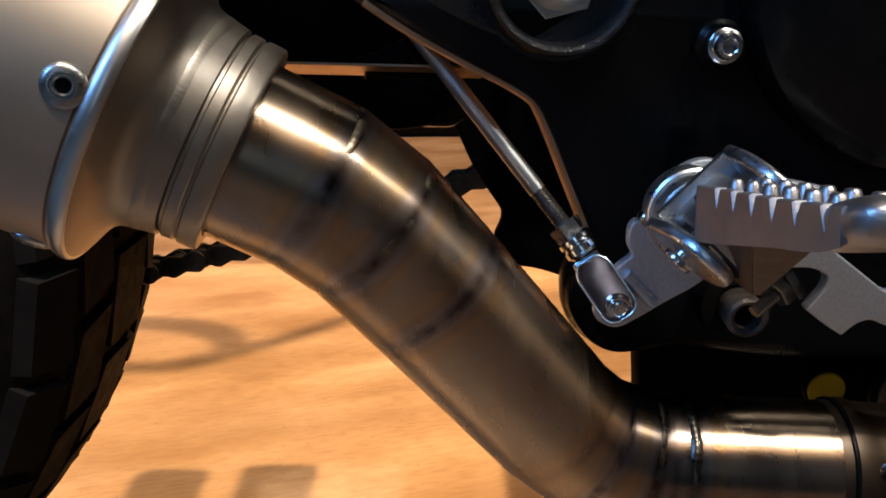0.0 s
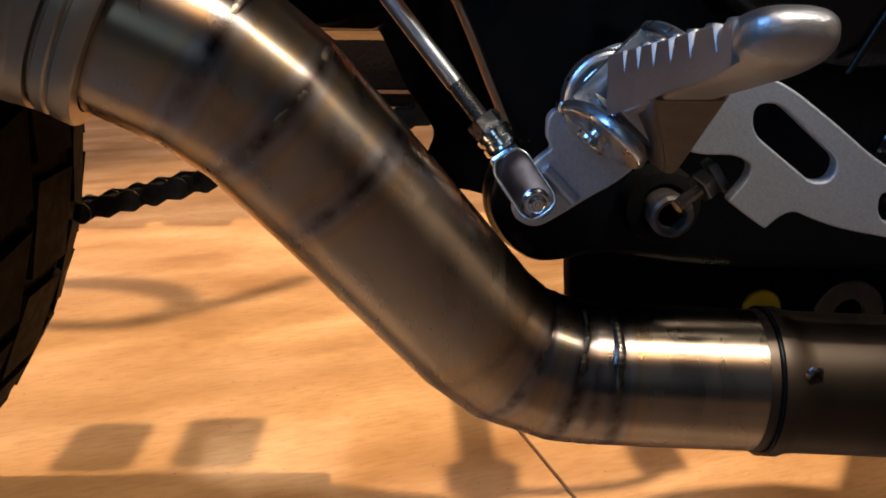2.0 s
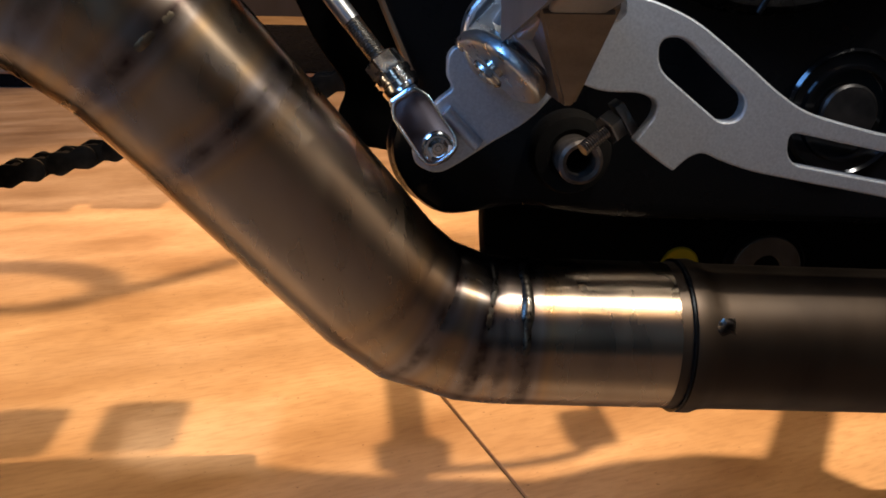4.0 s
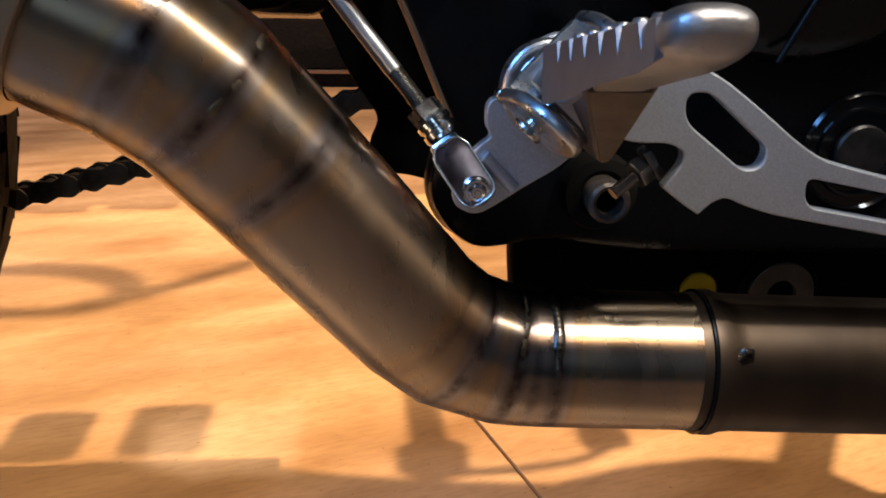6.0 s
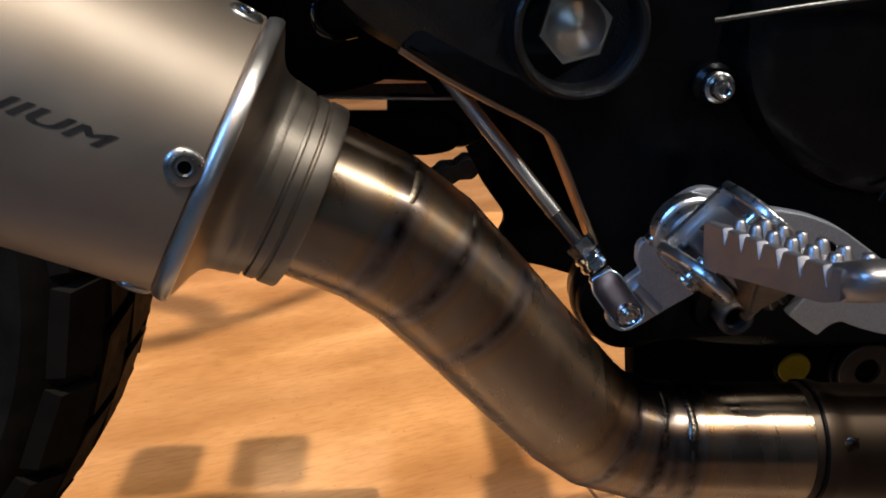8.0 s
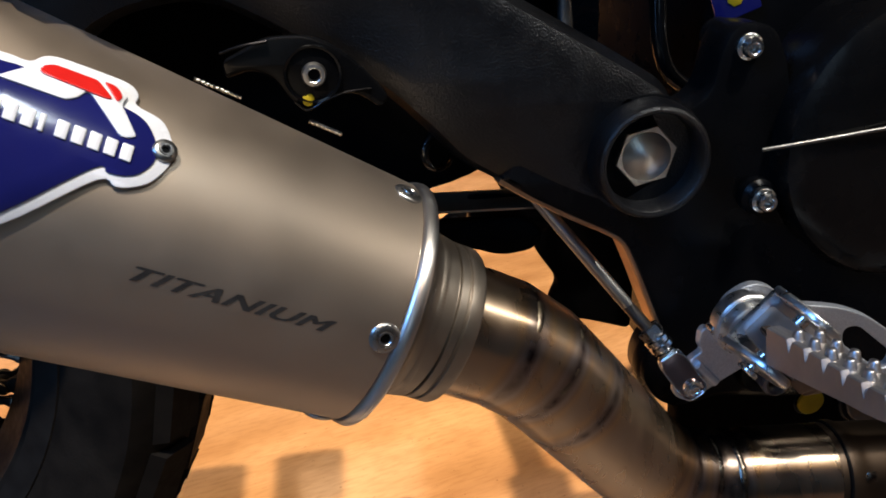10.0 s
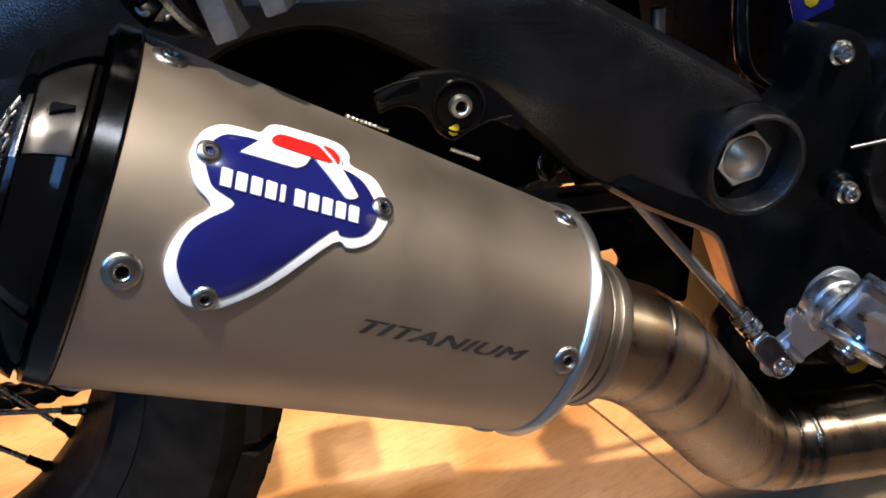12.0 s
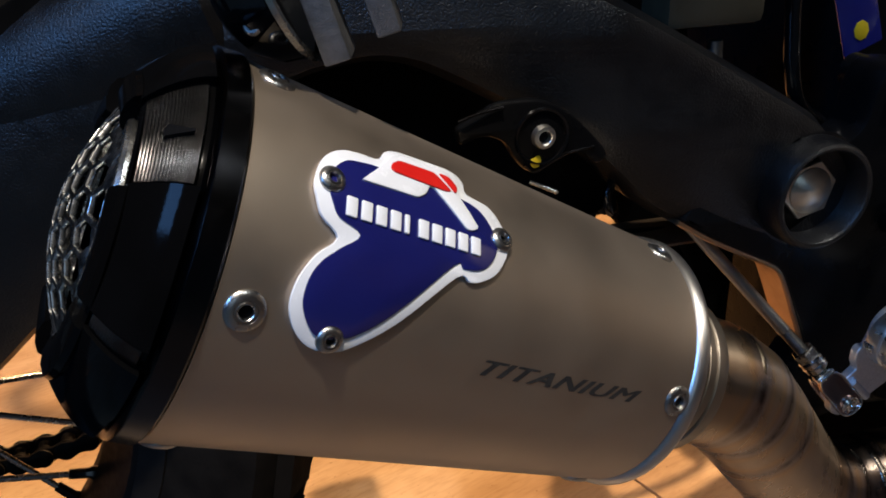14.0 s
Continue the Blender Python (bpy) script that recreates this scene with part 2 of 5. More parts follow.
M_CHAIN = surface("oily_chain", ((0.012, 0.011, 0.010), (0.035, 0.03, 0.026)), (0.3, 0.5), 0.6, 150)
M_BLUE = surface("badge_blue", ((0.008, 0.009, 0.085), (0.010, 0.012, 0.105)), (0.14, 0.2), 0.0, 30, coat=0.7)
M_WHITE = surface("badge_white", ((0.72, 0.73, 0.75), (0.80, 0.81, 0.82)), (0.22, 0.3), 0.0, 60, coat=0.4)
M_RED = surface("badge_red", ((0.55, 0.012, 0.010), (0.65, 0.02, 0.014)), (0.16, 0.24), 0.0, 60, coat=0.6)
M_PRINT = surface("etched_print", ((0.020, 0.018, 0.017), (0.034, 0.031, 0.028)), (0.5, 0.6), 0.0, 200, spec=0.2)
M_YELLOW = surface("yellow_paint", ((0.38, 0.27, 0.008), (0.48, 0.35, 0.012)), (0.5, 0.65), 0.0, 90, spec=0.2)
M_RESIN = surface("clear_reservoir_plastic", ((0.030, 0.024, 0.014), (0.048, 0.040, 0.025)), (0.3, 0.45), 0.0, 60)
M_WORN = surface("worn_bush_metal", ((0.07, 0.056, 0.046), (0.24, 0.19, 0.155)), (0.35, 0.5), 0.7, 120, (1, 1, 1), 0.4, 500)
M_GREYW = surface("grey_washer", ((0.095, 0.08, 0.066), (0.15, 0.125, 0.105)), (0.4, 0.55), 0.6, 90)


# ---- building helpers ----
def tidy(bm):
    bmesh.ops.recalc_face_normals(bm, faces=bm.faces)
    return bm


def part(name, bm, material, parent=None, label="", smooth=True, sharp=32):
    me = bpy.data.meshes.new(name)
    tidy(bm).to_mesh(me)
    bm.free()
    me.materials.append(material)
    if smooth:
        me.shade_smooth()
        me.set_sharp_from_angle(angle=radians(sharp))
    ob = new(name, me)
    if parent is not None:
        ob.parent = parent
        ob.matrix_parent_inverse = parent_world(parent).inverted()
    if label:
        ob["label"] = label
    return ob


def parent_world(ob):
    return (parent_world(ob.parent) @ ob.matrix_parent_inverse if ob.parent else Matrix()) @ ob.matrix_basis


def frame_of(axis, up=(0, 0, 1)):
    """Two unit vectors across axis."""
    a = Vector(axis).normalized()
    u = Vector(up) - a * a.dot(Vector(up))
    if u.length < 1e-4:
        u = Vector((0, 1, 0)) - a * a.y
    u.normalize()
    return a, u, a.cross(u)


def lathe(profile, origin, axis, n=64, up=(0, 0, 1), closed=False, bm=None):
    """profile: (distance along axis, radius) pairs; radius 0 closes an end."""
    bm = bm or bmesh.new()
    a, u, v = frame_of(axis, up)
    o = Vector(origin)
    rings = []
    for s, r in profile:
        if r <= 1e-6:
            rings.append([bm.verts.new(o + a * s)])
        else:
            rings.append([bm.verts.new(o + a * s + (u * math.cos(2 * math.pi * i / n) + v * math.sin(2 * math.pi * i / n)) * r) for i in range(n)])
    pairs = list(zip(rings, rings[1:])) + ([(rings[-1], rings[0])] if closed else [])
    for p, q in pairs:
        for i in range(n):
            j = (i + 1) % n
            if len(p) == 1 and len(q) == 1:
                continue
            if len(p) == 1:
                bm.faces.new((p[0], q[j], q[i]))
            elif len(q) == 1:
                bm.faces.new((p[i], p[j], q[0]))
            else:
                bm.faces.new((p[i], p[j], q[j], q[i]))
    return bm


def disc_solid(r, h, origin, axis, bevel=0.0006, n=32, bm=None):
    """A solid round with eased edges, from origin along axis by h."""
    return lathe([(0, 0), (0, r - bevel), (bevel, r), (h - bevel, r), (h, r - bevel), (h, 0)], origin, axis, n, bm=bm)


def tube(points, radius, n=24, bm=None, caps=True, inner=0.0):
    """Round bar or pipe along points; radius a number or one a point. Mitred at the points."""
    bm = bm or bmesh.new()
    pts = [Vector(p) for p in points]
    rad = [radius] * len(pts) if isinstance(radius, (int, float)) else list(radius)
    dirs = [(b - a).normalized() for a, b in zip(pts, pts[1:])]
    u = frame_of(dirs[0])[1]
    rings = []
    for k, p in enumerate(pts):
        d0, d1 = dirs[max(k - 1, 0)], dirs[min(k, len(dirs) - 1)]
        t = (d0 + d1).normalized()
        u = (u - d0 * d0.dot(u)).normalized()
        v = d0.cross(u)
        ring = []
        for i in range(n):
            w = (u * math.cos(2 * math.pi * i / n) + v * math.sin(2 * math.pi * i / n)) * rad[k]
            ring.append(bm.verts.new(p + w - d0 * (w.dot(t) / d0.dot(t))))
        rings.append(ring)
        u = (u - d1 * d1.dot(u)).normalized()
    for p, q in zip(rings, rings[1:]):
        for i in range(n):
            j = (i + 1) % n
            bm.faces.new((p[i], p[j], q[j], q[i]))
    if caps:
        for ring, p in ((rings[0], pts[0]), (rings[-1], pts[-1])):
            c = bm.verts.new(p)
            for i in range(n):
                bm.faces.new((ring[i], ring[(i + 1) % n], c))
    return bm


def smooth_path(points, steps=6):
    """Catmull-Rom through the points."""
    pts = [Vector(p) for p in points]
    ext = [2 * pts[0] - pts[1]] + pts + [2 * pts[-1] - pts[-2]]
    out = []
    for a, b, c, d in zip(ext, ext[1:], ext[2:], ext[3:]):
        for i in range(steps):
            t = i / steps
            out.append(0.5 * ((2 * b) + (c - a) * t + (2 * a - 5 * b + 4 * c - d) * t * t + (3 * b - a - 3 * c + d) * t ** 3))
    return out + [pts[-1]]


def rounded(corners, radii, steps=5):
    """A closed 2D outline with rounded corners."""
    out, n = [], len(corners)
    rs = [radii] * n if isinstance(radii, (int, float)) else radii
    for k in range(n):
        p, a, b = Vector(corners[k]), Vector(corners[k - 1]), Vector(corners[(k + 1) % n])
        da, db = (a - p), (b - p)
        r = min(rs[k], 0.49 * da.length, 0.49 * db.length)
        if r < 1e-5:
            out.append(p)
            continue
        s, e = p + da.normalized() * r, p + db.normalized() * r
        for i in range(steps + 1):
            t = i / steps
            out.append((1 - t) ** 2 * s + 2 * t * (1 - t) * p + t * t * e)
    return out


def plate(outlines, thickness, bevel=0.0005, res=1):
    """A flat sheet with holes: outlines in 2D, the first one outside; lies in XY, centred on z 0."""
    cu = bpy.data.curves.new("sheet", "CURVE")
    cu.dimensions, cu.fill_mode, cu.extrude, cu.bevel_depth, cu.bevel_resolution = "2D", "BOTH", max(thickness / 2 - bevel, 1e-5), bevel, res
    cu.offset = -bevel
    for line in outlines:
        sp = cu.splines.new("POLY")
        sp.points.add(len(line) - 1)
        for q, p in zip(sp.points, line):
            q.co = (p[0], p[1], 0, 1)
        sp.use_cyclic_u = True
    ob = bpy.data.objects.new("sheet", cu)
    scene.collection.objects.link(ob)
    bpy.context.view_layer.update()
    me = bpy.data.meshes.new_from_object(ob.evaluated_get(bpy.context.evaluated_depsgraph_get()))
    bm = bmesh.new()
    bm.from_mesh(me)
    bpy.data.objects.remove(ob)
    bpy.data.meshes.remove(me)
    bmesh.ops.remove_doubles(bm, verts=bm.verts, dist=1e-6)
    return bm


def moved(bm, m):
    bmesh.ops.transform(bm, matrix=m, verts=bm.verts)
    return bm


def box(bm, centre, size, m=None, bevel=0.0):
    r = bmesh.ops.create_cube(bm, size=1.0)
    vs = r["verts"]
    bmesh.ops.scale(bm, vec=size, verts=vs)
    if bevel:
        es = {e for v in vs for e in v.link_edges}
        r = bmesh.ops.bevel(bm, geom=list(es), offset=bevel, segments=2, affect="EDGES", profile=0.6)
        vs = list({v for f in r["faces"] for v in f.verts} | {v for v in vs if v.is_valid})
    mm = Matrix.Translation(centre) @ (m or Matrix())
    bmesh.ops.transform(bm, matrix=mm, verts=vs)
    return bm


def basis(origin, x, y):
    """A frame at origin with the given x and nearly the given y."""
    x = Vector(x).normalized()
    z = x.cross(Vector(y)).normalized()
    y = z.cross(x)
    m = Matrix((x, y, z)).transposed().to_4x4()
    m.translation = Vector(origin)
    return m


def side_sheet(outlines_mm, y, thickness, bevel=0.0006):
    """A sheet standing along the bike: outlines in (x, z) millimetres, its middle at y."""
    bm = plate([[(p[0] / 1000, p[1] / 1000) for p in line] for line in outlines_mm], thickness, bevel)
    return moved(bm, basis((0, y, 0), (1, 0, 0), (0, 0, 1)))


def hexagon(r, h, origin, axis, up=(0, 0, 1), bm=None, bevel=0.0004):
    return lathe([(0, 0), (0, r - bevel), (bevel, r), (h - bevel, r), (h, r - bevel), (h, 0)], origin, axis, 6, up, bm=bm)


# ---- setting ----
def slab(name, x0, x1, y0, y1, z0, z1, material, label):
    bm = bmesh.new()
    box(bm, ((x0 + x1) / 2, (y0 + y1) / 2, (z0 + z1) / 2), (x1 - x0, y1 - y0, z1 - z0))
    return tagged(part(name, bm, material, smooth=False), label, name.split("_")[0], kind="structure")


floor = slab("floor", -5, 5, -3, 6, -0.06, -0.003, M_JOINT, "warm honey-coloured wood-look floor of wide boards")
slab("wall_north", -5, 5, 6, 6.15, -0.06, 3.1, M_WALL, "dark painted showroom wall")
slab("wall_south", -5, 5, -3.15, -3, -0.06, 3.1, M_WALL_BOUNCE, "unseen wall, warm-coloured to throw warm reflections")
slab("wall_east", 5, 5.15, -3.15, 6.15, -0.06, 3.1, M_WALL_BOUNCE, "unseen wall, warm-coloured to throw warm reflections")
slab("wall_west", -5.15, -5, -3.15, 6.15, -0.06, 3.1, M_WALL, "dark painted showroom wall")
slab("ceiling", -5, 5, -3, 6, 3.1, 3.2, M_WALL, "dark showroom ceiling")

# ---- the motorcycle ----
bike = tagged(new("motorcycle"), "black motorcycle with a titanium exhaust, standing on a wood floor", "motorcycle")
bike.location = (-0.48, 0.44, 0.0)

# silencer: a slightly tapering can along AX from SC
SC, AX = Vector((-0.14, 0.2231, 0.3956)), Vector((0.8871, 0.0692, -0.4564)).normalized()
E1 = AX.cross(Vector((0, 1, 0))).normalized()
E2 = AX.cross(E1)


def can_r(s):
    return 0.0492 - 0.0623 * s


def on_can(s, deg, off=0.0):
    c = math.radians(deg)
    return SC + AX * s + (E1 * math.cos(c) + E2 * math.sin(c)) * (can_r(s) + off)


def out_of_can(deg):
    c = math.radians(deg)
    return (E1 * math.cos(c) + E2 * math.sin(c) + AX * 0.0623).normalized()


def along(profile, n=96):
    return lathe(profile, SC, AX, n, E1)


silencer = part("silencer", along([(-0.099, can_r(-0.099) - 0.0012), (-0.099, can_r(-0.099)), (0.0600, can_r(0.060)), (0.0605, can_r(0.060) - 0.0012), (-0.0985, can_r(-0.099) - 0.0012)], 128), M_SLEEVE, bike,
                "bead-blasted bare titanium silencer sleeve, tapering forwards")
part("front_lip", along([(0.0585, 0.0440), (0.0604, 0.0446), (0.0610, 0.0458), (0.0620, 0.0465), (0.0634, 0.0469), (0.0646, 0.0470), (0.0655, 0.0466), (0.0658, 0.0460), (0.0655, 0.0440)]), M_LIP, silencer, "polished rolled front lip")
part("front_cone", along([(0.0640, 0.0455), (0.0658, 0.0456), (0.0668, 0.0436), (0.0680, 0.0404), (0.0694, 0.0370), (0.0710, 0.0344), (0.0728, 0.0330), (0.0752, 0.0323), (0.0775, 0.0319), (0.0800, 0.0316), (0.0824, 0.0312), (0.0827, 0.0300)]), M_CONE, silencer, "spun titanium front cone")
bm = bmesh.new()
rows = []
for i in range(720):
    c = 2 * math.pi * i / 720
    w = E1 * math.cos(c) + E2 * math.sin(c)
    wander = 0.0003 * math.sin(3 * c + 1.0) + 0.0002 * math.sin(7 * c)
    row = []
    for q in range(9):
        f = q / 4 - 1
        scale = 0.5 + 0.5 * math.sin(140 * c + 3.0 * f * f + 0.6 * math.sin(5 * c))
        rise = (0.00024 + 0.00003 * scale) * (1 - f * f)
        row.append(bm.verts.new(SC + AX * (0.0768 + wander + 0.0019 * f) + w * (0.0320 - 0.0003 * f + rise - 0.0001)))
    rows.append(row)
for p, q in zip(rows, rows[1:] + rows[:1]):
    for k in range(8):
        bm.faces.new((p[k], q[k], q[k + 1], p[k + 1]))
part("weld_bead", bm, M_CONE, silencer)
part("collar", along([(0.0822, 0.0296), (0.0836, 0.0296), (0.0838, 0.0306), (0.0841, 0.0309), (0.0868, 0.0308), (0.0872, 0.0305), (0.0876, 0.0301), (0.0880, 0.0301), (0.0883, 0.0307), (0.0886, 0.0309), (0.0930, 0.0309), (0.0938, 0.0304), (0.0939, 0.0265)]), M_CONE, silencer, "machined titanium collar")


def rivet(s, deg, r, parent, off=0.0):
    n = out_of_can(deg)
    o = on_can(s, deg, off - 0.0004)
    bm = lathe([(0, r), (0.0005, r), (0.0009, r * 0.95), (0.0013, r * 0.82), (0.0016, r * 0.66), (0.0016, r * 0.58), (0.0013, r * 0.54), (0.0013, r * 0.50), (0.0018, r * 0.46), (0.0018, r * 0.40), (0.0015, r * 0.35), (0.0002, r * 0.33)], o, n, 36)
    # black disc stands for the dark inside the rivet's hole
    part("rivet_hole_shade", lathe([(0.0005, 0.0), (0.0005, r * 0.36)], o, n, 16), M_BLACK, parent)
    return part("rivet", bm, M_RIVET, parent, "domed steel pop rivet")


for s, deg in ((-0.0914, 80.5), (0.0565, 79.5), (-0.0918, 7.5), (0.0548, 9.0), (0.0555, 152), (-0.0914, 152)):
    rivet(s, deg, 0.0052, silencer)

# badge: outlines in (s millimetres, degrees round the can)
OUTER = [(-82.6, 44.7), (-81.4, 49), (-79.5, 53), (-74.4, 57.3), (-78.8, 62.8), (-81.6, 69), (-82.2, 75), (-80.8, 79.5), (-77.6, 83.6), (-73, 86.2), (-67, 86), (-62.4, 83.6), (-53, 75.2), (-38.5, 58.2), (-34, 58.4),
         (-30.4, 57.3), (-25.5, 53.3), (-22.4, 46), (-23, 40), (-25.5, 34.5), (-29, 31), (-36, 29.4), (-36.6, 24.8), (-40.4, 21.5), (-50, 22.2), (-58.7, 23.4), (-62.6, 25.8), (-65, 29.8), (-70, 30.4), (-75, 31.5), (-79, 34.3), (-81.6, 38.5)]
BLUE = [(-78.6, 45.5), (-77.2, 49), (-75, 52.2), (-68.7, 55), (-73.6, 60), (-77.5, 64.4), (-79.3, 69), (-79.4, 74), (-78, 77.6), (-75.5, 80.8), (-72.6, 82.7), (-67, 82.3), (-61.7, 79.3), (-54.4, 72.2),
        (-40, 55), (-37, 55.3), (-32.6, 54.6), (-29, 52.2), (-26.6, 47.5), (-26.7, 43.3), (-29, 38.3), (-33, 34.2), (-39.3, 32.7), (-49, 32.8), (-65.4, 33.2), (-70.2, 33.9), (-74.2, 35), (-77.1, 37.8), (-78.6, 41.3)]
SWEEP = [(-70.3, 39.9), (-65.1, 33.6), (-61.6, 28), (-58, 25.6), (-42.7, 25), (-39, 28.7), (-39.6, 32.7), (-33.1, 41.5), (-35, 43), (-37.1, 43.4), (-47.6, 33.5), (-49.2, 33), (-50.5, 36.4), (-53.2, 38.8)]
RED_A = [(-61.9, 33), (-61.5, 30.8), (-59.1, 28.7), (-47.6, 27.7), (-42.1, 32.5), (-44.2, 33.3), (-60.5, 33.7)]
RED_B = [(-46.3, 27), (-42.5, 27), (-40, 29.9), (-40.7, 33)]


def smooth_loop(points, steps=4):
    """A closed outline eased through its points."""
    out, n = [], len(points)
    for i in range(n):
        a, p, q, d = (Vector(points[(i + k) % n]) for k in (-1, 0, 1, 2))
        for j in range(steps):
            t = j / steps
            out.append(0.5 * (2 * p + (q - a) * t + (2 * a - 5 * p + 4 * q - d) * t * t + (3 * p - a - 3 * q + d) * t ** 3))
    return out


def on_badge(line, low, high, rad=0.0012, bevel=0.0003):
    """A sheet laid on the can from low to high above it."""
    k = 0.0525
    flat = [(s / 1000, -math.radians(d) * k) for s, d in line]
    flat = smooth_loop(flat) if len(line) > 20 else rounded(flat, rad, 4)
    bm = plate([flat], high - low, bevel)
    bmesh.ops.triangulate(bm, faces=bm.faces)
    for _ in range(2):
        bmesh.ops.subdivide_edges(bm, edges=[e for e in bm.edges if e.calc_length() > 0.004], cuts=1)
        bmesh.ops.triangulate(bm, faces=[f for f in bm.faces if len(f.verts) > 3])
    mid = (low + high) / 2
    for v in bm.verts:
        v.co = on_can(v.co.x, math.degrees(-v.co.y / k), mid + v.co.z)
    return bm


badge = part("badge", on_badge(OUTER, 0.0002, 0.0015), M_WHITE, silencer, "white-edged embossed blue badge with a red and white emblem")
part("badge_field", on_badge(BLUE, 0.0013, 0.0020), M_BLUE, silencer, "glossy dark blue badge field")
part("badge_emblem", on_badge(SWEEP, 0.0018, 0.0026, 0.001), M_WHITE, silencer)
part("badge_flash", on_badge(RED_A, 0.0025, 0.0030), M_RED, silencer, "red enamel flash")
part("badge_flash", on_badge(RED_B, 0.0025, 0.0030), M_RED, silencer, "red enamel flash")
for i in range(10):
    s0 = -74.2 + 4.25 * i
    w = 1.6 if i == 4 else 3.3
    d0 = 45.9 - 0.12 * i
    bar = [(s0 + 0.2, d0), (s0 + w, d0), (s0 + w + 0.3, d0 + 5.4), (s0 + 0.5, d0 + 5.4)]
    part("raised_bar", on_badge(bar, 0.0018, 0.0027, 0.0004), M_WHITE, silencer)
for s, deg in ((-0.0782, 42.6), (-0.0248, 42.0), (-0.0695, 82.7)):
    rivet(s, deg, 0.0036, silencer, 0.0018)

# the etched word
cu = bpy.data.curves.new("word", "FONT")
cu.body, cu.size, cu.shear, cu.extrude, cu.space_character = "TITANIUM", 0.0074, 0.45, 0.0, 1.05
cu.resolution_u = 3
word = new("word", cu)
bpy.context.view_layer.update()
me = bpy.data.meshes.new_from_object(word.evaluated_get(bpy.context.evaluated_depsgraph_get()))
bpy.data.objects.remove(word)
bm = bmesh.new()
bm.from_mesh(me)
xs = [v.co.x for v in bm.verts]
ys = [v.co.y for v in bm.verts]
bmesh.ops.triangulate(bm, faces=bm.faces)
twin = bmesh.ops.duplicate(bm, geom=bm.verts[:] + bm.edges[:] + bm.faces[:])["geom"]
bmesh.ops.translate(bm, vec=(0.00045, 0.0001, 0.00003), verts=[g for g in twin if isinstance(g, bmesh.types.BMVert)])
for v in bm.verts:
    fx, fy = (v.co.x - min(xs)) / (max(xs) - min(xs)), (v.co.y - min(ys)) / (max(ys) - min(ys))
    v.co = on_can(-0.0222 + 0.0613 * fx, 84.9 - 5.3 * fy - 0.9 * fx, 0.00014 + v.co.z)
part("etched_lettering", bm, M_PRINT, silencer, "dark etched lettering")

# end cap: its outlet is cut at a slant, shorter towards the road side
cap = part("end_cap", along([(-0.0990, can_r(-0.1) - 0.003), (-0.0995, 0.0558), (-0.1002, 0.0564), (-0.1062, 0.0560), (-0.1070, 0.0552), (-0.1074, 0.0536), (-0.1085, 0.0525), (-0.1085, 0.040)], 96), M_CAPRING, bike, "black anodised silencer end cap with a hexagon-mesh outlet")


def cap_end(deg):
    return -0.1230 + 0.0020 * math.cos(math.radians(deg - 80))


def cap_r(f):
    """Radius of the cap's shell, f from 0 at its front to 1 at the outlet."""
    return 0.0530 - 0.0040 * f - 0.0080 * f * f


def cap_patch(d0, d1, f0, f1, low, high, rows=10, ribs=0, flat=0.0):
    """A curved piece of the cap's shell."""
    bm = bmesh.new()
    n = max(4, int(abs(d1 - d0) / 4))
    m = ribs * 2 if ribs else rows
    grid = []
    for i in range(n + 1):
        deg = d0 + (d1 - d0) * i / n
        c = math.radians(deg)
        w = E1 * math.cos(c) + E2 * math.sin(c)
        row = []
        for j in range(m + 1):
            f = f0 + (f1 - f0) * j / m
            s = -0.1080 + (cap_end(deg) + 0.1080) * f
            cut = 0.0006 if ribs and j % 2 else 0.0
            chord = math.cos(radians(d1 - d0) / 2) / math.cos(radians(deg - (d0 + d1) / 2))
            row.append((bm.verts.new(SC + AX * s + w * (cap_r(f) * (1 - flat + flat * chord) + high - cut)), bm.verts.new(SC + AX * s + w * (cap_r(f) + low))))
        grid.append(row)
    for i in range(n):
        for j in range(m):
            for k in (0, 1):
                bm.faces.new((grid[i][j][k], grid[i + 1][j][k], grid[i + 1][j + 1][k], grid[i][j + 1][k]))
        for j in (0, m):
            bm.faces.new((grid[i][j][0], grid[i + 1][j][0], grid[i + 1][j][1], grid[i][j][1]))
    for i in (0, n):
        for j in range(m):
            bm.faces.new((grid[i][j][0], grid[i][j + 1][0], grid[i][j + 1][1], grid[i][j][1]))
    return bm


part("cap_shell", cap_patch(0, 360, 0.0, 1.0, -0.004, 0.0), M_CAP, cap)
PADS = ((-34, -4), (22, 54), (97, 102), (150, 178), (212, 240), (272, 300))
for d0, d1 in PADS:
    part("machined_pad", cap_patch(d0, d1, 0.14, 0.97, -0.001, 0.0016, ribs=18), M_PAD, cap, "finely grooved machined pad", sharp=10)


def cap_bridge(d0, d1):
    """The end of a claw, turned inwards over the edge of the outlet."""
    bm, rows = bmesh.new(), []
    n = max(4, int((d1 - d0) / 4))
    for i in range(n + 1):
        deg = d0 + (d1 - d0) * i / n
        c = radians(deg)
        w = E1 * math.cos(c) + E2 * math.sin(c)
        z = cap_end(deg)
        rows.append([bm.verts.new(SC + AX * (z + s) + w * r) for s, r in ((-0.0006, 0.0432), (-0.0022, 0.0424), (-0.0036, 0.0396), (-0.0040, 0.0358), (-0.0030, 0.0322), (-0.0014, 0.0316), (0.001, 0.0322), (0.001, 0.0420))])
    for p, q in zip(rows, rows[1:]):
        for k in range(8):
            bm.faces.new((p[k], q[k], q[(k + 1) % 8], p[(k + 1) % 8]))
    bm.faces.new(rows[0])
    bm.faces.new(rows[-1])
    return bm


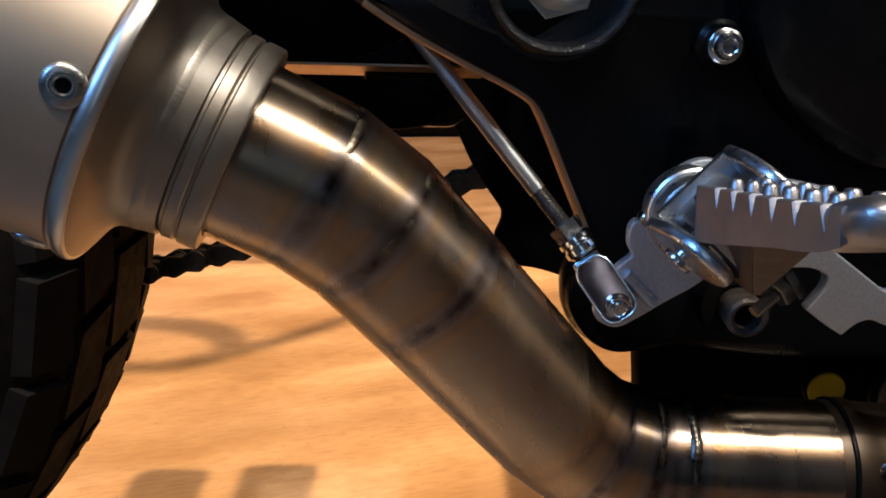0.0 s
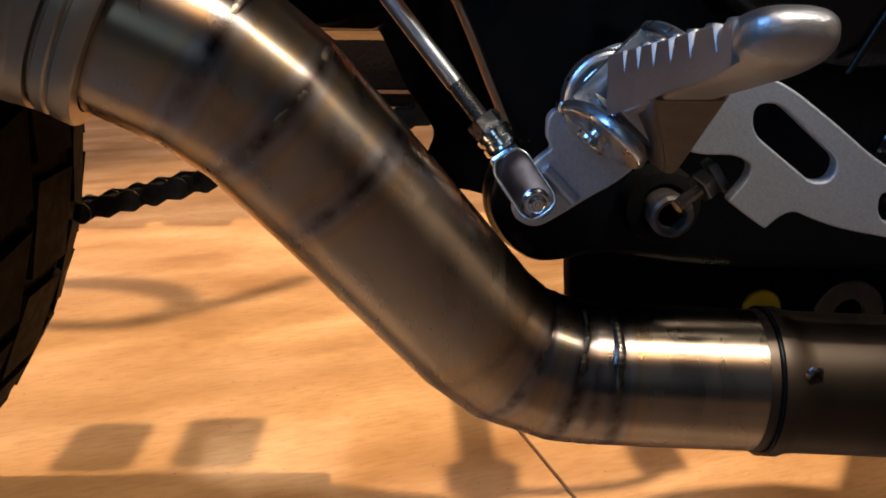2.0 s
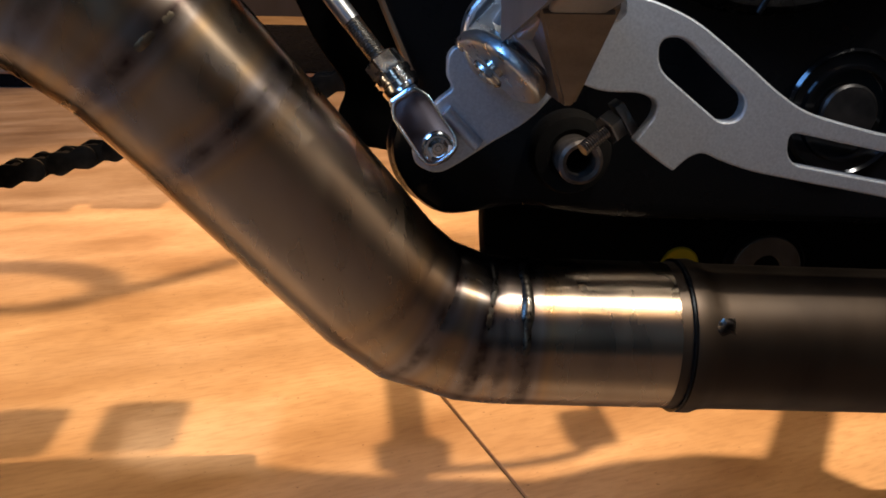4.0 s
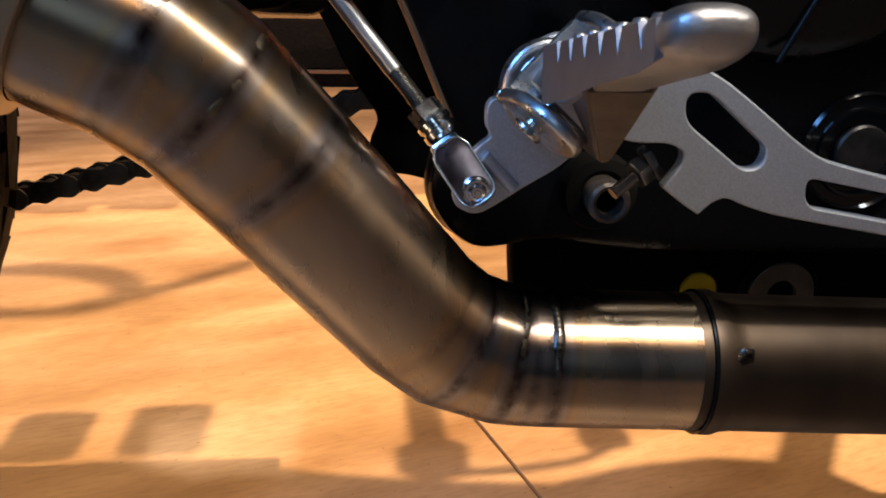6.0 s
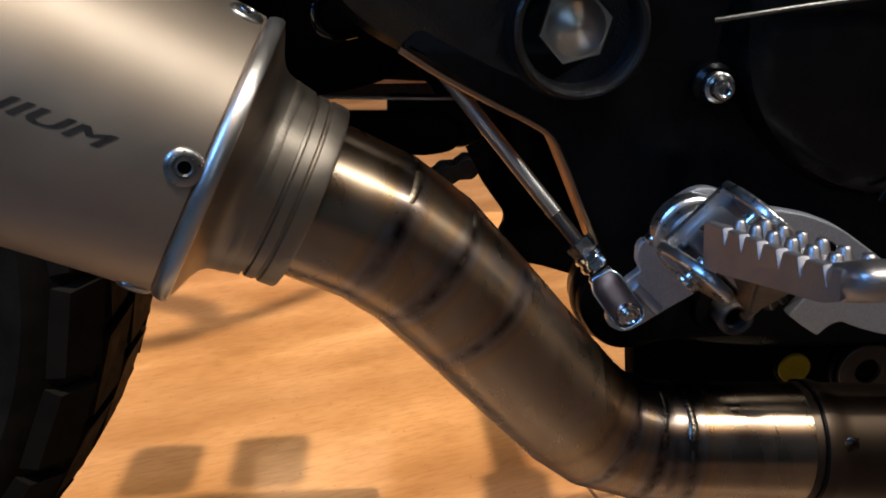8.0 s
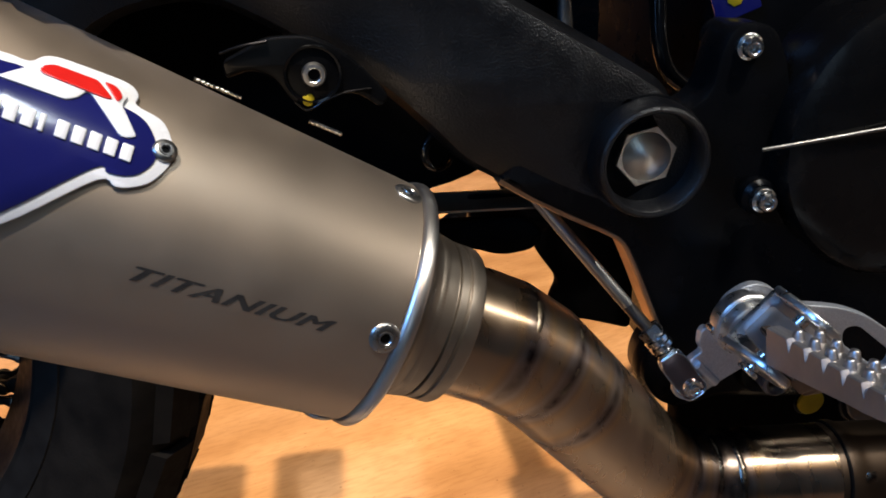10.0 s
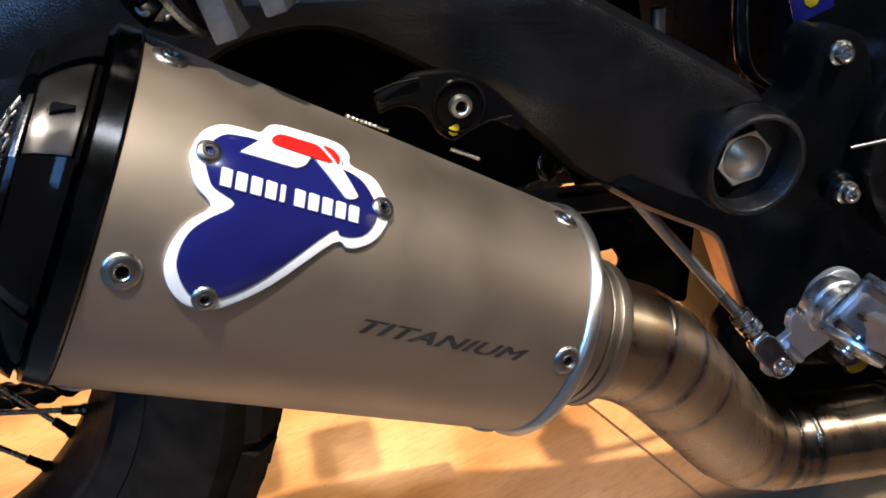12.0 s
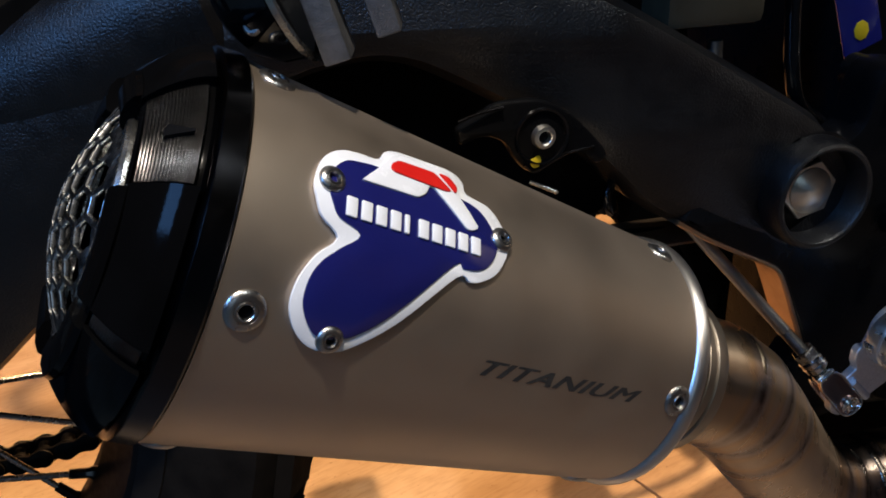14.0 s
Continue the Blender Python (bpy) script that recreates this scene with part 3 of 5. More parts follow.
for (a0, a1), (b0, b1) in zip(PADS, PADS[1:] + ((326, 356),)):
    part("cap_claw", cap_patch(a1 + 1, b0 - 1, 0.05, 1.06, -0.003, 0.0030, flat=0.55), M_CAP, cap)
    part("claw_end", cap_bridge(a1 + 2, b0 - 2), M_CAP, cap)
# raised black slab in place of the dark of a cut slit
slit_shade = bmesh.new()
rows = []
for f, d in ((0.28, 38.2), (0.34, 37.2), (0.72, 39.6), (0.72, 40.2), (0.30, 40.8)):
    c = radians(d)
    w = E1 * math.cos(c) + E2 * math.sin(c)
    o = SC + AX * (-0.1080 + (cap_end(d) + 0.1080) * (1 - f))
    rows.append((slit_shade.verts.new(o + w * (cap_r(1 - f) + 0.0027)), slit_shade.verts.new(o + w * (cap_r(1 - f) - 0.0005))))
slit_shade.faces.new([r[0] for r in rows])
slit_shade.faces.new([r[1] for r in rows])
for p, q in zip(rows, rows[1:] + rows[:1]):
    slit_shade.faces.new((p[0], q[0], q[1], p[1]))
part("slit_shade", slit_shade, M_BLACK, cap, smooth=False)

# hexagon mesh outlet, slightly domed, across the slanted end
R_OUT, pitch = 0.0325, 0.0088
holes = []
for i in range(-6, 7):
    for j in range(-6, 7):
        cx, cy = pitch * (i + 0.5 * (j % 2)), pitch * 0.866 * j
        if math.hypot(cx, cy) < R_OUT - pitch * 0.56:
            holes.append([(cx + pitch * 0.47 * math.sin(math.pi / 3 * q), cy + pitch * 0.47 * math.cos(math.pi / 3 * q)) for q in range(6)])
rim = [(R_OUT * math.cos(2 * math.pi * q / 48), R_OUT * math.sin(2 * math.pi * q / 48)) for q in range(48)]
bm = plate([rim] + holes, 0.0016, 0.0003)
bmesh.ops.triangulate(bm, faces=bm.faces)
bmesh.ops.subdivide_edges(bm, edges=[e for e in bm.edges if e.calc_length() > 0.006], cuts=1)
for v in bm.verts:
    x, y, z = v.co
    deg = math.degrees(math.atan2(y, x))
    rr = math.hypot(x, y)
    s = -0.1230 + 0.0020 * (rr / R_OUT) * math.cos(math.radians(deg - 80)) - 0.0085 * (1 - (rr / R_OUT) ** 2) + z
    v.co = SC + AX * s + E1 * x + E2 * y
part("mesh_grille", bm, M_STEEL, cap, "silver hexagon-mesh outlet grille")
part("grille_rim", along([(-0.1215, 0.0318), (-0.1235, 0.0322), (-0.1240, 0.0330), (-0.1238, 0.0352), (-0.1228, 0.0360), (-0.1210, 0.0362)], 72), M_STEEL, cap, "satin silver grille rim")
part("end_lip", along([(-0.1205, 0.0358), (-0.1215, 0.0366), (-0.1222, 0.0400), (-0.1215, 0.0420)], 72), M_CAP, cap)
part("outlet_bore", along([(-0.1150, 0.0), (-0.1150, 0.033), (-0.1130, 0.033)], 48), M_BLACK, cap)

# link pipe: mitred segments with weld beads
B_DIR, A_DIR = Vector((0.591, 0.228, -0.7734)).normalized(), Vector((0.9981, -0.0564, -0.0232)).normalized()
CORNER = Vector((0.0545, 0.2640, 0.2335))
L1, L3 = CORNER - B_DIR * 0.026, CORNER - B_DIR * 0.0017 + A_DIR * 0.0160
L2 = CORNER - B_DIR * 0.0116 + A_DIR * 0.0035
J0, J1, J2, J3 = SC + AX * 0.084, Vector((-0.0362, 0.2310, 0.3424)), Vector((-0.0215, 0.2345, 0.3300)), Vector((-0.0050, 0.2400, 0.3100))
L4, L5 = CORNER + A_DIR * 0.0314, CORNER + A_DIR * 0.0845
L34 = CORNER - B_DIR * 0.0004 + A_DIR * 0.0236
joints = [(J1, 0.90, 1.0, 1.0), (J2, 0.90, 0.9, 1.0), (J3, 0.84, 0.8, 0.8), (L1, 0.60, 0.25, 0.3), (L2, 0.84, 0.7, 1.2), (L3, 0.95, 0.9, 1.5), (L34, 0.80, 0.4, 0.6), (L4, 0.98, 0.9, 1.5)]
route = [J0, J1, J2, J3, L1, L2, L3, L34, L4, L5]
radii = [0.0262, 0.0260, 0.0257, 0.0254, 0.0252, 0.0251, 0.0248, 0.0247, 0.0246, 0.0246]


def nearest(spots, co):
    return min((q[0] for q in spots), key=lambda p: (p - co).length)


def heated(ob, spots, reach):
    me = ob.data
    at = me.attributes.new("temper", "FLOAT", "POINT")
    for i, v in enumerate(me.vertices):
        at.data[i].value = max([0.0] + [k * math.exp(-((v.co - p).dot(d) / reach) ** 2) for p, d, k, b in spots])
    burn = me.attributes.new("burn", "FLOAT", "POINT")
    for i, v in enumerate(me.vertices):
        burn.data[i].value = max([0.0] + [b * math.exp(-((v.co - p).dot(d) / 0.0019) ** 4) for p, d, k, b in spots if (v.co - p).length < 0.04]) * min(1.0, max(0.0, 0.75 + 30 * ((v.co - nearest(spots, v.co)).dot(Vector((0, -0.55, 0.83))))))
    return ob


def run_along(ob, points, n):
    """Stores the pipe's direction on each of its rings of n."""
    at = ob.data.attributes.new("run", "FLOAT_VECTOR", "POINT")
    for k in range(len(points)):
        d = (points[min(k + 1, len(points) - 1)] - points[max(k - 1, 0)]).normalized()
        for i in range(n):
            at.data[k * n + i].vector = d


def finer(points, values, step):
    out, vals = [], []
    for (a, b), (u, w) in zip(zip(points, points[1:]), zip(values, values[1:])):
        n = max(1, int((b - a).length / step))
        for i in range(n):
            out.append(a.lerp(b, i / n))
            vals.append(u + (w - u) * i / n)
    return out + [points[-1]], vals + [values[-1]]


fine_route, fine_radii = finer(route, radii, 0.0012)
spots = []
for p, strength, bead, soot in joints:
    i = route.index(p)
    spots.append((p, ((route[i + 1] - route[i]).normalized() + (route[i] - route[i - 1]).normalized()).normalized(), strength, soot))
link_pipe = heated(part("link_pipe", tube(fine_route, fine_radii, 72, caps=False), M_TI, bike, "heat-tinted welded titanium link pipe", sharp=60), spots, 0.0095)
run_along(link_pipe, fine_route, 72)


def weld_ring(p, d, r, seed, size):
    """An uneven, rippled weld bead round the pipe, proud on top and ground flat below."""
    a, u, v = frame_of(d)
    high = Vector((0, -0.55, 0.83))
    bm = bmesh.new()
    n, m = 240, 9
    rings = []
    for i in range(n):
        c = 2 * math.pi * i / n
        w = u * math.cos(c) + v * math.sin(c)
        top = 0.5 + 0.5 * w.dot(high)
        low = min(1.0, max(0.0, (top - 0.66 + 0.22 * noise.noise(w * 3 + a * (seed + 3))) / 0.36))
        lump = -0.0005 + low * (0.0015 + 0.0003 * top) * size * (1 + 0.35 * noise.noise(w * 2.6 + a * seed))
        wide = (0.0009 + 0.0014 * top ** 1.5) * size ** 0.5 * (1 + 0.3 * noise.noise(w * 2.2 + a * (seed + 7)))
        sway = 0.0008 * noise.noise(w * 2.0 + a * (seed + 11))
        ring = []
        for q in range(m):
            f = 2 * q / (m - 1) - 1
            scale = 1 + 0.05 * math.sin(70 * c + 2.0 * f * f + seed)
            ring.append(bm.verts.new(p + w * (r + lump * scale * (1 - f * f) - 0.0003) + a * (wide * f + sway)))
        rings.append(ring)
    for i in range(n):
        for q in range(m - 1):
            bm.faces.new((rings[i][q], rings[(i + 1) % n][q], rings[(i + 1) % n][q + 1], rings[i][q + 1]))
    return bm


for k, ((p, strength, bead, soot), (_, d, _, _)) in enumerate(zip(joints, spots)):
    part("weld_bead", weld_ring(p, d, radii[route.index(p)], k, bead), M_WELD if k < 3 else M_SEAM, link_pipe)

# header pipe with its flared, slotted end
HO = L5
header = heated(part("header_pipe", lathe([(-0.004, 0.0247), (0.0, 0.0250), (0.0006, 0.0259), (0.0045, 0.0261), (0.0075, 0.0250), (0.012, 0.0246), (0.34, 0.0246)], HO, A_DIR, 72), M_HEADER, bike, "dull brown steel header pipe"), [(HO + A_DIR * 0.008, A_DIR, 0.35, 0.0)], 0.008)
# black ring gives the pipe joint's gap its shade
part("gap_shade_ring", lathe([(-0.0007, 0.0240), (-0.0007, 0.0260), (0.0, 0.0260), (0.0, 0.0240)], HO, A_DIR, 64), M_BLACK, header, "thin black ring standing for the shade in the joint gap")
blob = bmesh.new()
bmesh.ops.create_icosphere(blob, subdivisions=3, radius=0.0046)
for v in blob.verts:
    v.co *= 1 + 0.25 * noise.noise(v.co * 400)
    v.co.y *= 0.5
moved(blob, Matrix.Translation((0.1475, 0.2385, 0.2420)))
part("weld_spot", blob, M_SEAM, header)

# ---- brake rod and clevis ----
PIN = Vector((0.0568, 0.2532, 0.2985))
ROD = Vector((-0.0505, 0.027, 0.062)).normalized()
NUT = Vector((0.0428, 0.2640, 0.3187))
RD = (NUT + ROD * 0.006 - PIN).normalized()
rod = part("brake_rod", tube([NUT + ROD * 0.018, NUT + ROD * 0.125], 0.0030, 24), M_ROD, bike, "slim bright steel brake rod")
threads = []
for i in range(22):
    threads += [NUT + ROD * (0.004 + i * 0.0008), NUT + ROD * (0.0044 + i * 0.0008)]
part("thread", tube(threads, [0.0030 if i % 2 else 0.0024 for i in range(44)], 16), M_DULL, rod)
part("lock_nut", hexagon(0.0057, 0.0052, NUT - ROD * 0.001, ROD, (1, 0, 0)), M_STEEL, rod, "zinc-plated lock nut")
part("neck", lathe([(-0.0085, 0.0034), (-0.0085, 0.0050), (-0.0072, 0.0060), (-0.0052, 0.0060), (-0.0046, 0.0053), (-0.0040, 0.0053), (-0.0034, 0.0060), (-0.0018, 0.0060), (-0.0010, 0.0050), (-0.0010, 0.0)], NUT, ROD, 28), M_CHROME, rod)
side = RD.cross(Vector((0, 1, 0))).normalized()
cm = basis(PIN, side, RD)
fork = rounded([(-0.0064, -0.0066), (0.0064, -0.0066), (0.0064, 0.0125), (0.0040, 0.0165), (-0.0040, 0.0165), (-0.0064, 0.0125)], [0.0056, 0.0056, 0.002, 0.001, 0.001, 0.002], 8)
clevis = part("clevis", moved(plate([fork], 0.0026, 0.0005, 2), cm @ Matrix.Translation((0, 0, -0.0045 if cm.col[2].y > 0 else 0.0045))), M_CLEVIS, bike, "chromed brake-rod clevis")
slot = rounded([(-0.0056, -0.0058), (0.0056, -0.0058), (0.0056, 0.0122), (0.0035, 0.0155), (-0.0035, 0.0155), (-0.0056, 0.0122)], [0.0048, 0.0048, 0.0012, 0.0012, 0.0012, 0.0012], 8)
front_side = -1 if cm.col[2].y > 0 else 1
part("fork_frame", moved(plate([fork, slot], 0.0010, 0.0003, 2), cm @ Matrix.Translation((0, 0, 0.0062 * front_side))), M_CHROME, clevis, "bright chromed rim")
part("fork_cheek", moved(plate([fork], 0.0026, 0.0005, 2), cm @ Matrix.Translation((0, 0, 0.0050 if cm.col[2].y > 0 else -0.0050))), M_CHROME, clevis)
bm = bmesh.new()
box(bm, (0, 0, 0), (0.0100, 0.0050, 0.0110), bevel=0.0012)
part("fork_root", moved(bm, cm @ Matrix.Translation((0, 0.0150, 0))), M_CHROME, clevis)
bm = bmesh.new()
lathe([(-0.003, 0.0047), (0.0002, 0.0047), (0.0006, 0.0042), (0.0002, 0.0036), (0.0002, 0.0030), (0.0012, 0.0027), (0.0015, 0.0021), (0.0009, 0.0016), (0.0009, 0.0010), (0.0014, 0.0007), (0.0014, 0)], PIN + Vector((0, -0.0066, 0)), (0, -1, 0), 28, bm=bm)
part("clevis_pin", bm, M_CHROME, clevis)

# ---- brake pedal ----
slot_a = rounded([(114.5, 331.5), (121.5, 332), (141.5, 315.5), (140, 309.5), (134.5, 308.8), (115, 323.5)], [5, 4, 4, 4, 4, 4], 6)
slot_b = rounded([(155, 306.5), (235, 291), (235, 283), (158, 297), (155.5, 300)], 3.4, 6)
arm_line = rounded([(84, 346), (104, 343), (113, 341), (124, 336.5), (132, 331), (141, 324.5), (150, 317.5), (159, 312), (180, 306.5), (240, 295), (240, 277), (183, 288), (158, 292.5), (145, 295), (136, 298), (130.5, 300.5), (126.5, 299), (122.5, 295), (117, 298.5), (110.5, 303.5), (115.5, 310.5), (116, 314.5), (111, 317), (100, 317), (86, 322)],
                   [3, 6, 4, 8, 8, 8, 8, 8, 8, 1, 1, 8, 6, 6, 4, 3, 2.5, 0.6, 3, 1, 4, 3, 4, 4, 4], 4)
pedal = part("brake_pedal", side_sheet([arm_line, slot_a, slot_b], 0.2350, 0.005, 0.0006), M_PLATE, bike, "bead-blasted silver brake pedal arm with two slots", sharp=12)
tab = rounded([(59.4, 318), (59.4, 324.5), (61.5, 327), (64.6, 326.2), (66.2, 330), (69, 340), (81, 348), (95, 342), (98, 322), (85, 306), (73, 299), (64, 293), (57, 289), (49.5, 293), (50, 300), (56, 311), (61.5, 315)],
              [3, 2, 1.4, 1.2, 3, 6, 9, 9, 9, 8, 4, 3, 7, 5, 3, 3, 3], 5)
part("clevis_tab", side_sheet([tab], 0.2535, 0.0045, 0.0006), M_PLATE, pedal, "bent silver tab to the brake rod", sharp=12)
part("stop_pin", disc_solid(0.0024, 0.006, (0.0640, 0.2520, 0.3280), (0, -1, 0), 0.0005, 20), M_STEEL, pedal)
part("tab_rib", tube([(0.0590, 0.2508, 0.3085), (0.0690, 0.2508, 0.2985)], 0.0022, 12), M_PLATE, pedal)

# ---- footpeg ----
HUB = Vector((0.0776, 0.2510, 0.3302))
peg_mount = part("footpeg_mount", lathe([(0, 0.0148), (0.004, 0.0150), (0.0065, 0.0147), (0.0072, 0.0140), (0.0072, 0.0134), (0.0100, 0.0132), (0.0125, 0.0124), (0.0140, 0.0104), (0.0150, 0.0)], HUB, (0, -1, 0), 56), M_ZINC, bike, "zinc-plated footpeg bracket")
NV = Vector((0.69, 0.0, 0.724))
TV = Vector((0.724, 0.0, -0.69))
HC = Vector((0.0790, 0.2250, 0.3360))
bm = bmesh.new()
box(bm, (0, 0, 0), (0.026, 0.020, 0.003), basis((0, 0, 0), NV, TV), 0.0008)
part("back_plate", moved(bm, Matrix.Translation(HC + Vector((0, 0.0085, 0)))), M_ZINC, peg_mount)
cheek = rounded([(-0.0100, -0.010), (0.0135, -0.010), (0.0145, 0.008), (0.0080, 0.019), (-0.0040, 0.017), (-0.0100, 0.006)], [0.001, 0.002, 0.006, 0.009, 0.010, 0.008], 7)
for k in (-1, 1):
    part("cheek", moved(plate([cheek], 0.0042, 0.0014, 3), basis(HC + NV * (0.0142 * k), TV, Vector((0, -0.98, 0)) + NV * (0.17 if k < 0 else 0.05))), M_ZINC, peg_mount, "bright zinc cheek plate")
part("hinge_pin", tube([HC - NV * 0.0165 + Vector((0, -0.004, 0)), HC + NV * 0.0155 + Vector((0, -0.004, 0))], 0.003, 18), M_STEEL, peg_mount)
part("split_pin", tube([HC - NV * 0.0185 + Vector((0, -0.009, 0.001)), HC - NV * 0.0180 + Vector((0, 0.003, -0.001))], 0.0011, 10), M_STEEL, peg_mount)
part("pin_head", disc_solid(0.0046, 0.002, HC - NV * 0.0170 + Vector((0, -0.004, 0)), -NV, 0.0006, 24), M_STEEL, peg_mount)

PL = Vector((0.036, -0.986, 0.158)).normalized()
PW = Vector((1, 0.036, 0)).normalized()
PU = PW.cross(PL).normalized() * (1 if PW.cross(PL).z > 0 else -1)
PO = Vector((0.0755, 0.2150, 0.3405))


def peg_body():
    """Rounded sections from the hinge to the upturned tip: distance, sideways shift, half width, bottom, top."""
    keys = [(-0.003, 0.0012, 0.0060, -0.0094, 0.0038), (-0.002, 0.0012, 0.0062, -0.0098, 0.0040), (0.0154, 0.0012, 0.0062, -0.0083, 0.0040), (0.035, 0.0012, 0.0062, -0.0062, 0.0040), (0.050, 0.0010, 0.0068, -0.0046, 0.0042),
            (0.058, 0.0006, 0.0078, -0.0040, 0.0046), (0.064, 0.0012, 0.0082, -0.0036, 0.0058), (0.069, 0.0019, 0.0086, -0.0030, 0.0074), (0.073, 0.0024, 0.0086, -0.0022, 0.0083), (0.0765, 0.0026, 0.0080, -0.0010, 0.0083),
            (0.079, 0.0027, 0.0064, 0.0010, 0.0074), (0.0804, 0.0027, 0.0034, 0.0028, 0.0060), (0.0807, 0.0027, 0.0010, 0.0040, 0.0050)]
    heads = smooth_path([k[:3] for k in keys], 3)
    tails = smooth_path([(k[3], k[4], 0) for k in keys], 3)
    stations = [(*h, q[0], q[1]) for h, q in zip(heads, tails)]
    bm, rings = bmesh.new(), []
    for d, off, w, lo, hi in stations:
        h, mid = (hi - lo) / 2, (hi + lo) / 2
        e = 0.20 + 0.55 * min(1.0, max(0.0, (d - 0.052) / 0.02))
        ring = []
        for i in range(40):
            c = 2 * math.pi * i / 40
            x = math.copysign(abs(math.cos(c)) ** e, math.cos(c)) * w
            z = math.copysign(abs(math.sin(c)) ** e, math.sin(c)) * h + mid
            ring.append(bm.verts.new(PO + PL * d + PW * (x + off) + PU * z))
        rings.append(ring)
    for p, q in zip(rings, rings[1:]):
        for i in range(40):
            bm.faces.new((p[i], p[(i + 1) % 40], q[(i + 1) % 40], q[i]))
    bm.faces.new(rings[0])
    bm.faces.new(rings[-1])
    return bm


def peg_at(d, w, h):
    return PO + PL * d + PW * w + PU * h


def tooth(d, w, half, base, top, length=0.0056):
    """One gripping tooth: a small cone of eight sides with a rounded crest."""
    bm, rows = bmesh.new(), []
    for f, k in ((0.0, 1.0), (0.45, 0.84), (0.82, 0.70), (0.96, 0.58), (1.0, 0.42)):
        rows.append([bm.verts.new(peg_at(d + math.cos(math.pi * i / 4) * length / 2 * k, w + math.sin(math.pi * i / 4) * half * k, base + (top - base) * f)) for i in range(8)])
    bm.faces.new(rows[-1])
    for lo, hi in zip(rows, rows[1:]):
        for i in range(8):
            bm.faces.new((lo[i], lo[(i + 1) % 8], hi[(i + 1) % 8], hi[i]))
    return bm


def side_rail():
    """The wall along the near side of the peg, its top edge notched by six sloping V-cuts."""
    bm, rows = bmesh.new(), []
    cuts = [0.0160 + 0.0106 * i for i in range(6)]
    stops = [0.001, 0.008] + [c + k for c in cuts for k in (-0.0018, 0.0, 0.0018)] + [0.0735]
    for d in stops:
        deep = 1.0 if any(abs(d - c) < 1e-6 for c in cuts) else 0.0
        low = float(np.interp(d, (-0.002, 0.0154, 0.035, 0.050, 0.064, 0.069, 0.0735), (-0.0098, -0.0083, -0.0062, -0.0046, -0.0036, -0.0028, -0.0014)))
        out = float(np.interp(d, (0.058, 0.064, 0.069, 0.0735), (-0.0075, -0.0073, -0.0069, -0.0062)))
        rim = 0.0058 + 0.0004 * max(0.0, (d - 0.05) / 0.02)
        rows.append([bm.verts.new(peg_at(d, w, h)) for w, h in ((out, low), (out, rim - 0.0049 * deep - 0.0004), (out + 0.0006, rim - 0.0041 * deep), (out + 0.0030, rim - 0.0016 * deep), (out + 0.0036, low + 0.002))])
    for p, q in zip(rows, rows[1:]):
        for k in range(5):
            bm.faces.new((p[k], q[k], q[(k + 1) % 5], p[(k + 1) % 5]))
    bm.faces.new(rows[0])
    bm.faces.new(rows[-1])
    return bm


peg = part("footpeg", peg_body(), M_CAST, bike, "cast aluminium footpeg with toothed rows and an upturned tip", sharp=30)
part("side_rail", side_rail(), M_RAIL, peg, sharp=20)
for i in range(6):
    part("tooth", tooth(0.0118 + 0.0101 * i, -0.0010, 0.0025, 0.0036, 0.0079), M_CAST, peg, sharp=50)
    part("tooth", tooth(0.0160 + 0.0101 * i, 0.0050, 0.0025, 0.0036, 0.0083), M_CAST, peg, sharp=50)
bm = bmesh.new()
box(bm, (0, 0, 0), (0.0172, 0.0200, 0.026), basis((0, 0, 0), NV, TV), 0.0030)
part("hinge_block", moved(bm, Matrix.Translation(HC + TV * 0.0025 + Vector((0, -0.0055, 0)))), M_CAST, peg)
web = bmesh.new()
section = ((0.224, 0.3170), (0.208, 0.3170), (0.178, 0.3405), (0.178, 0.3440), (0.224, 0.3420))
near, far = [[web.verts.new((x + k * 0.0135 * (z < 0.33), y, z)) for y, z in section] for x, k in ((0.0695, 1), (0.0865, 0))]
web.faces.new(near)
web.faces.new(far)
for i in range(5):
    j = (i + 1) % 5
    web.faces.new((near[i], near[j], far[j], far[i]))
bmesh.ops.bevel(web, geom=web.edges[:], offset=0.0010, segments=2, affect="EDGES")
part("under_web", web, M_WEB_SHADE, peg, "cast web under the peg, its underside shade in the brown colour", sharp=20)

# ---- pivot plate, swingarm, engine ----
edge = rounded([(10, 440), (-26, 394), (-12, 384.5), (9, 373), (22, 366.5), (31, 361), (37, 349), (46, 328), (53, 312), (45, 300), (43.5, 288), (51, 275.5), (61, 269), (72, 270), (84, 273), (120, 268), (330, 262), (330, 380), (106, 398), (98, 438), (90, 453), (72, 454), (67, 444), (64, 425), (50, 418)],
               [4, 2, 6, 10, 8, 10, 6, 8, 3, 8, 9, 9, 9, 6, 8, 10, 2, 2, 12, 10, 6, 6, 5, 8, 8], 5)
frame_plate = part("pivot_plate", side_sheet([edge], 0.2865, 0.024, 0.0030), M_BLACK, bike, "satin black pivot plate")


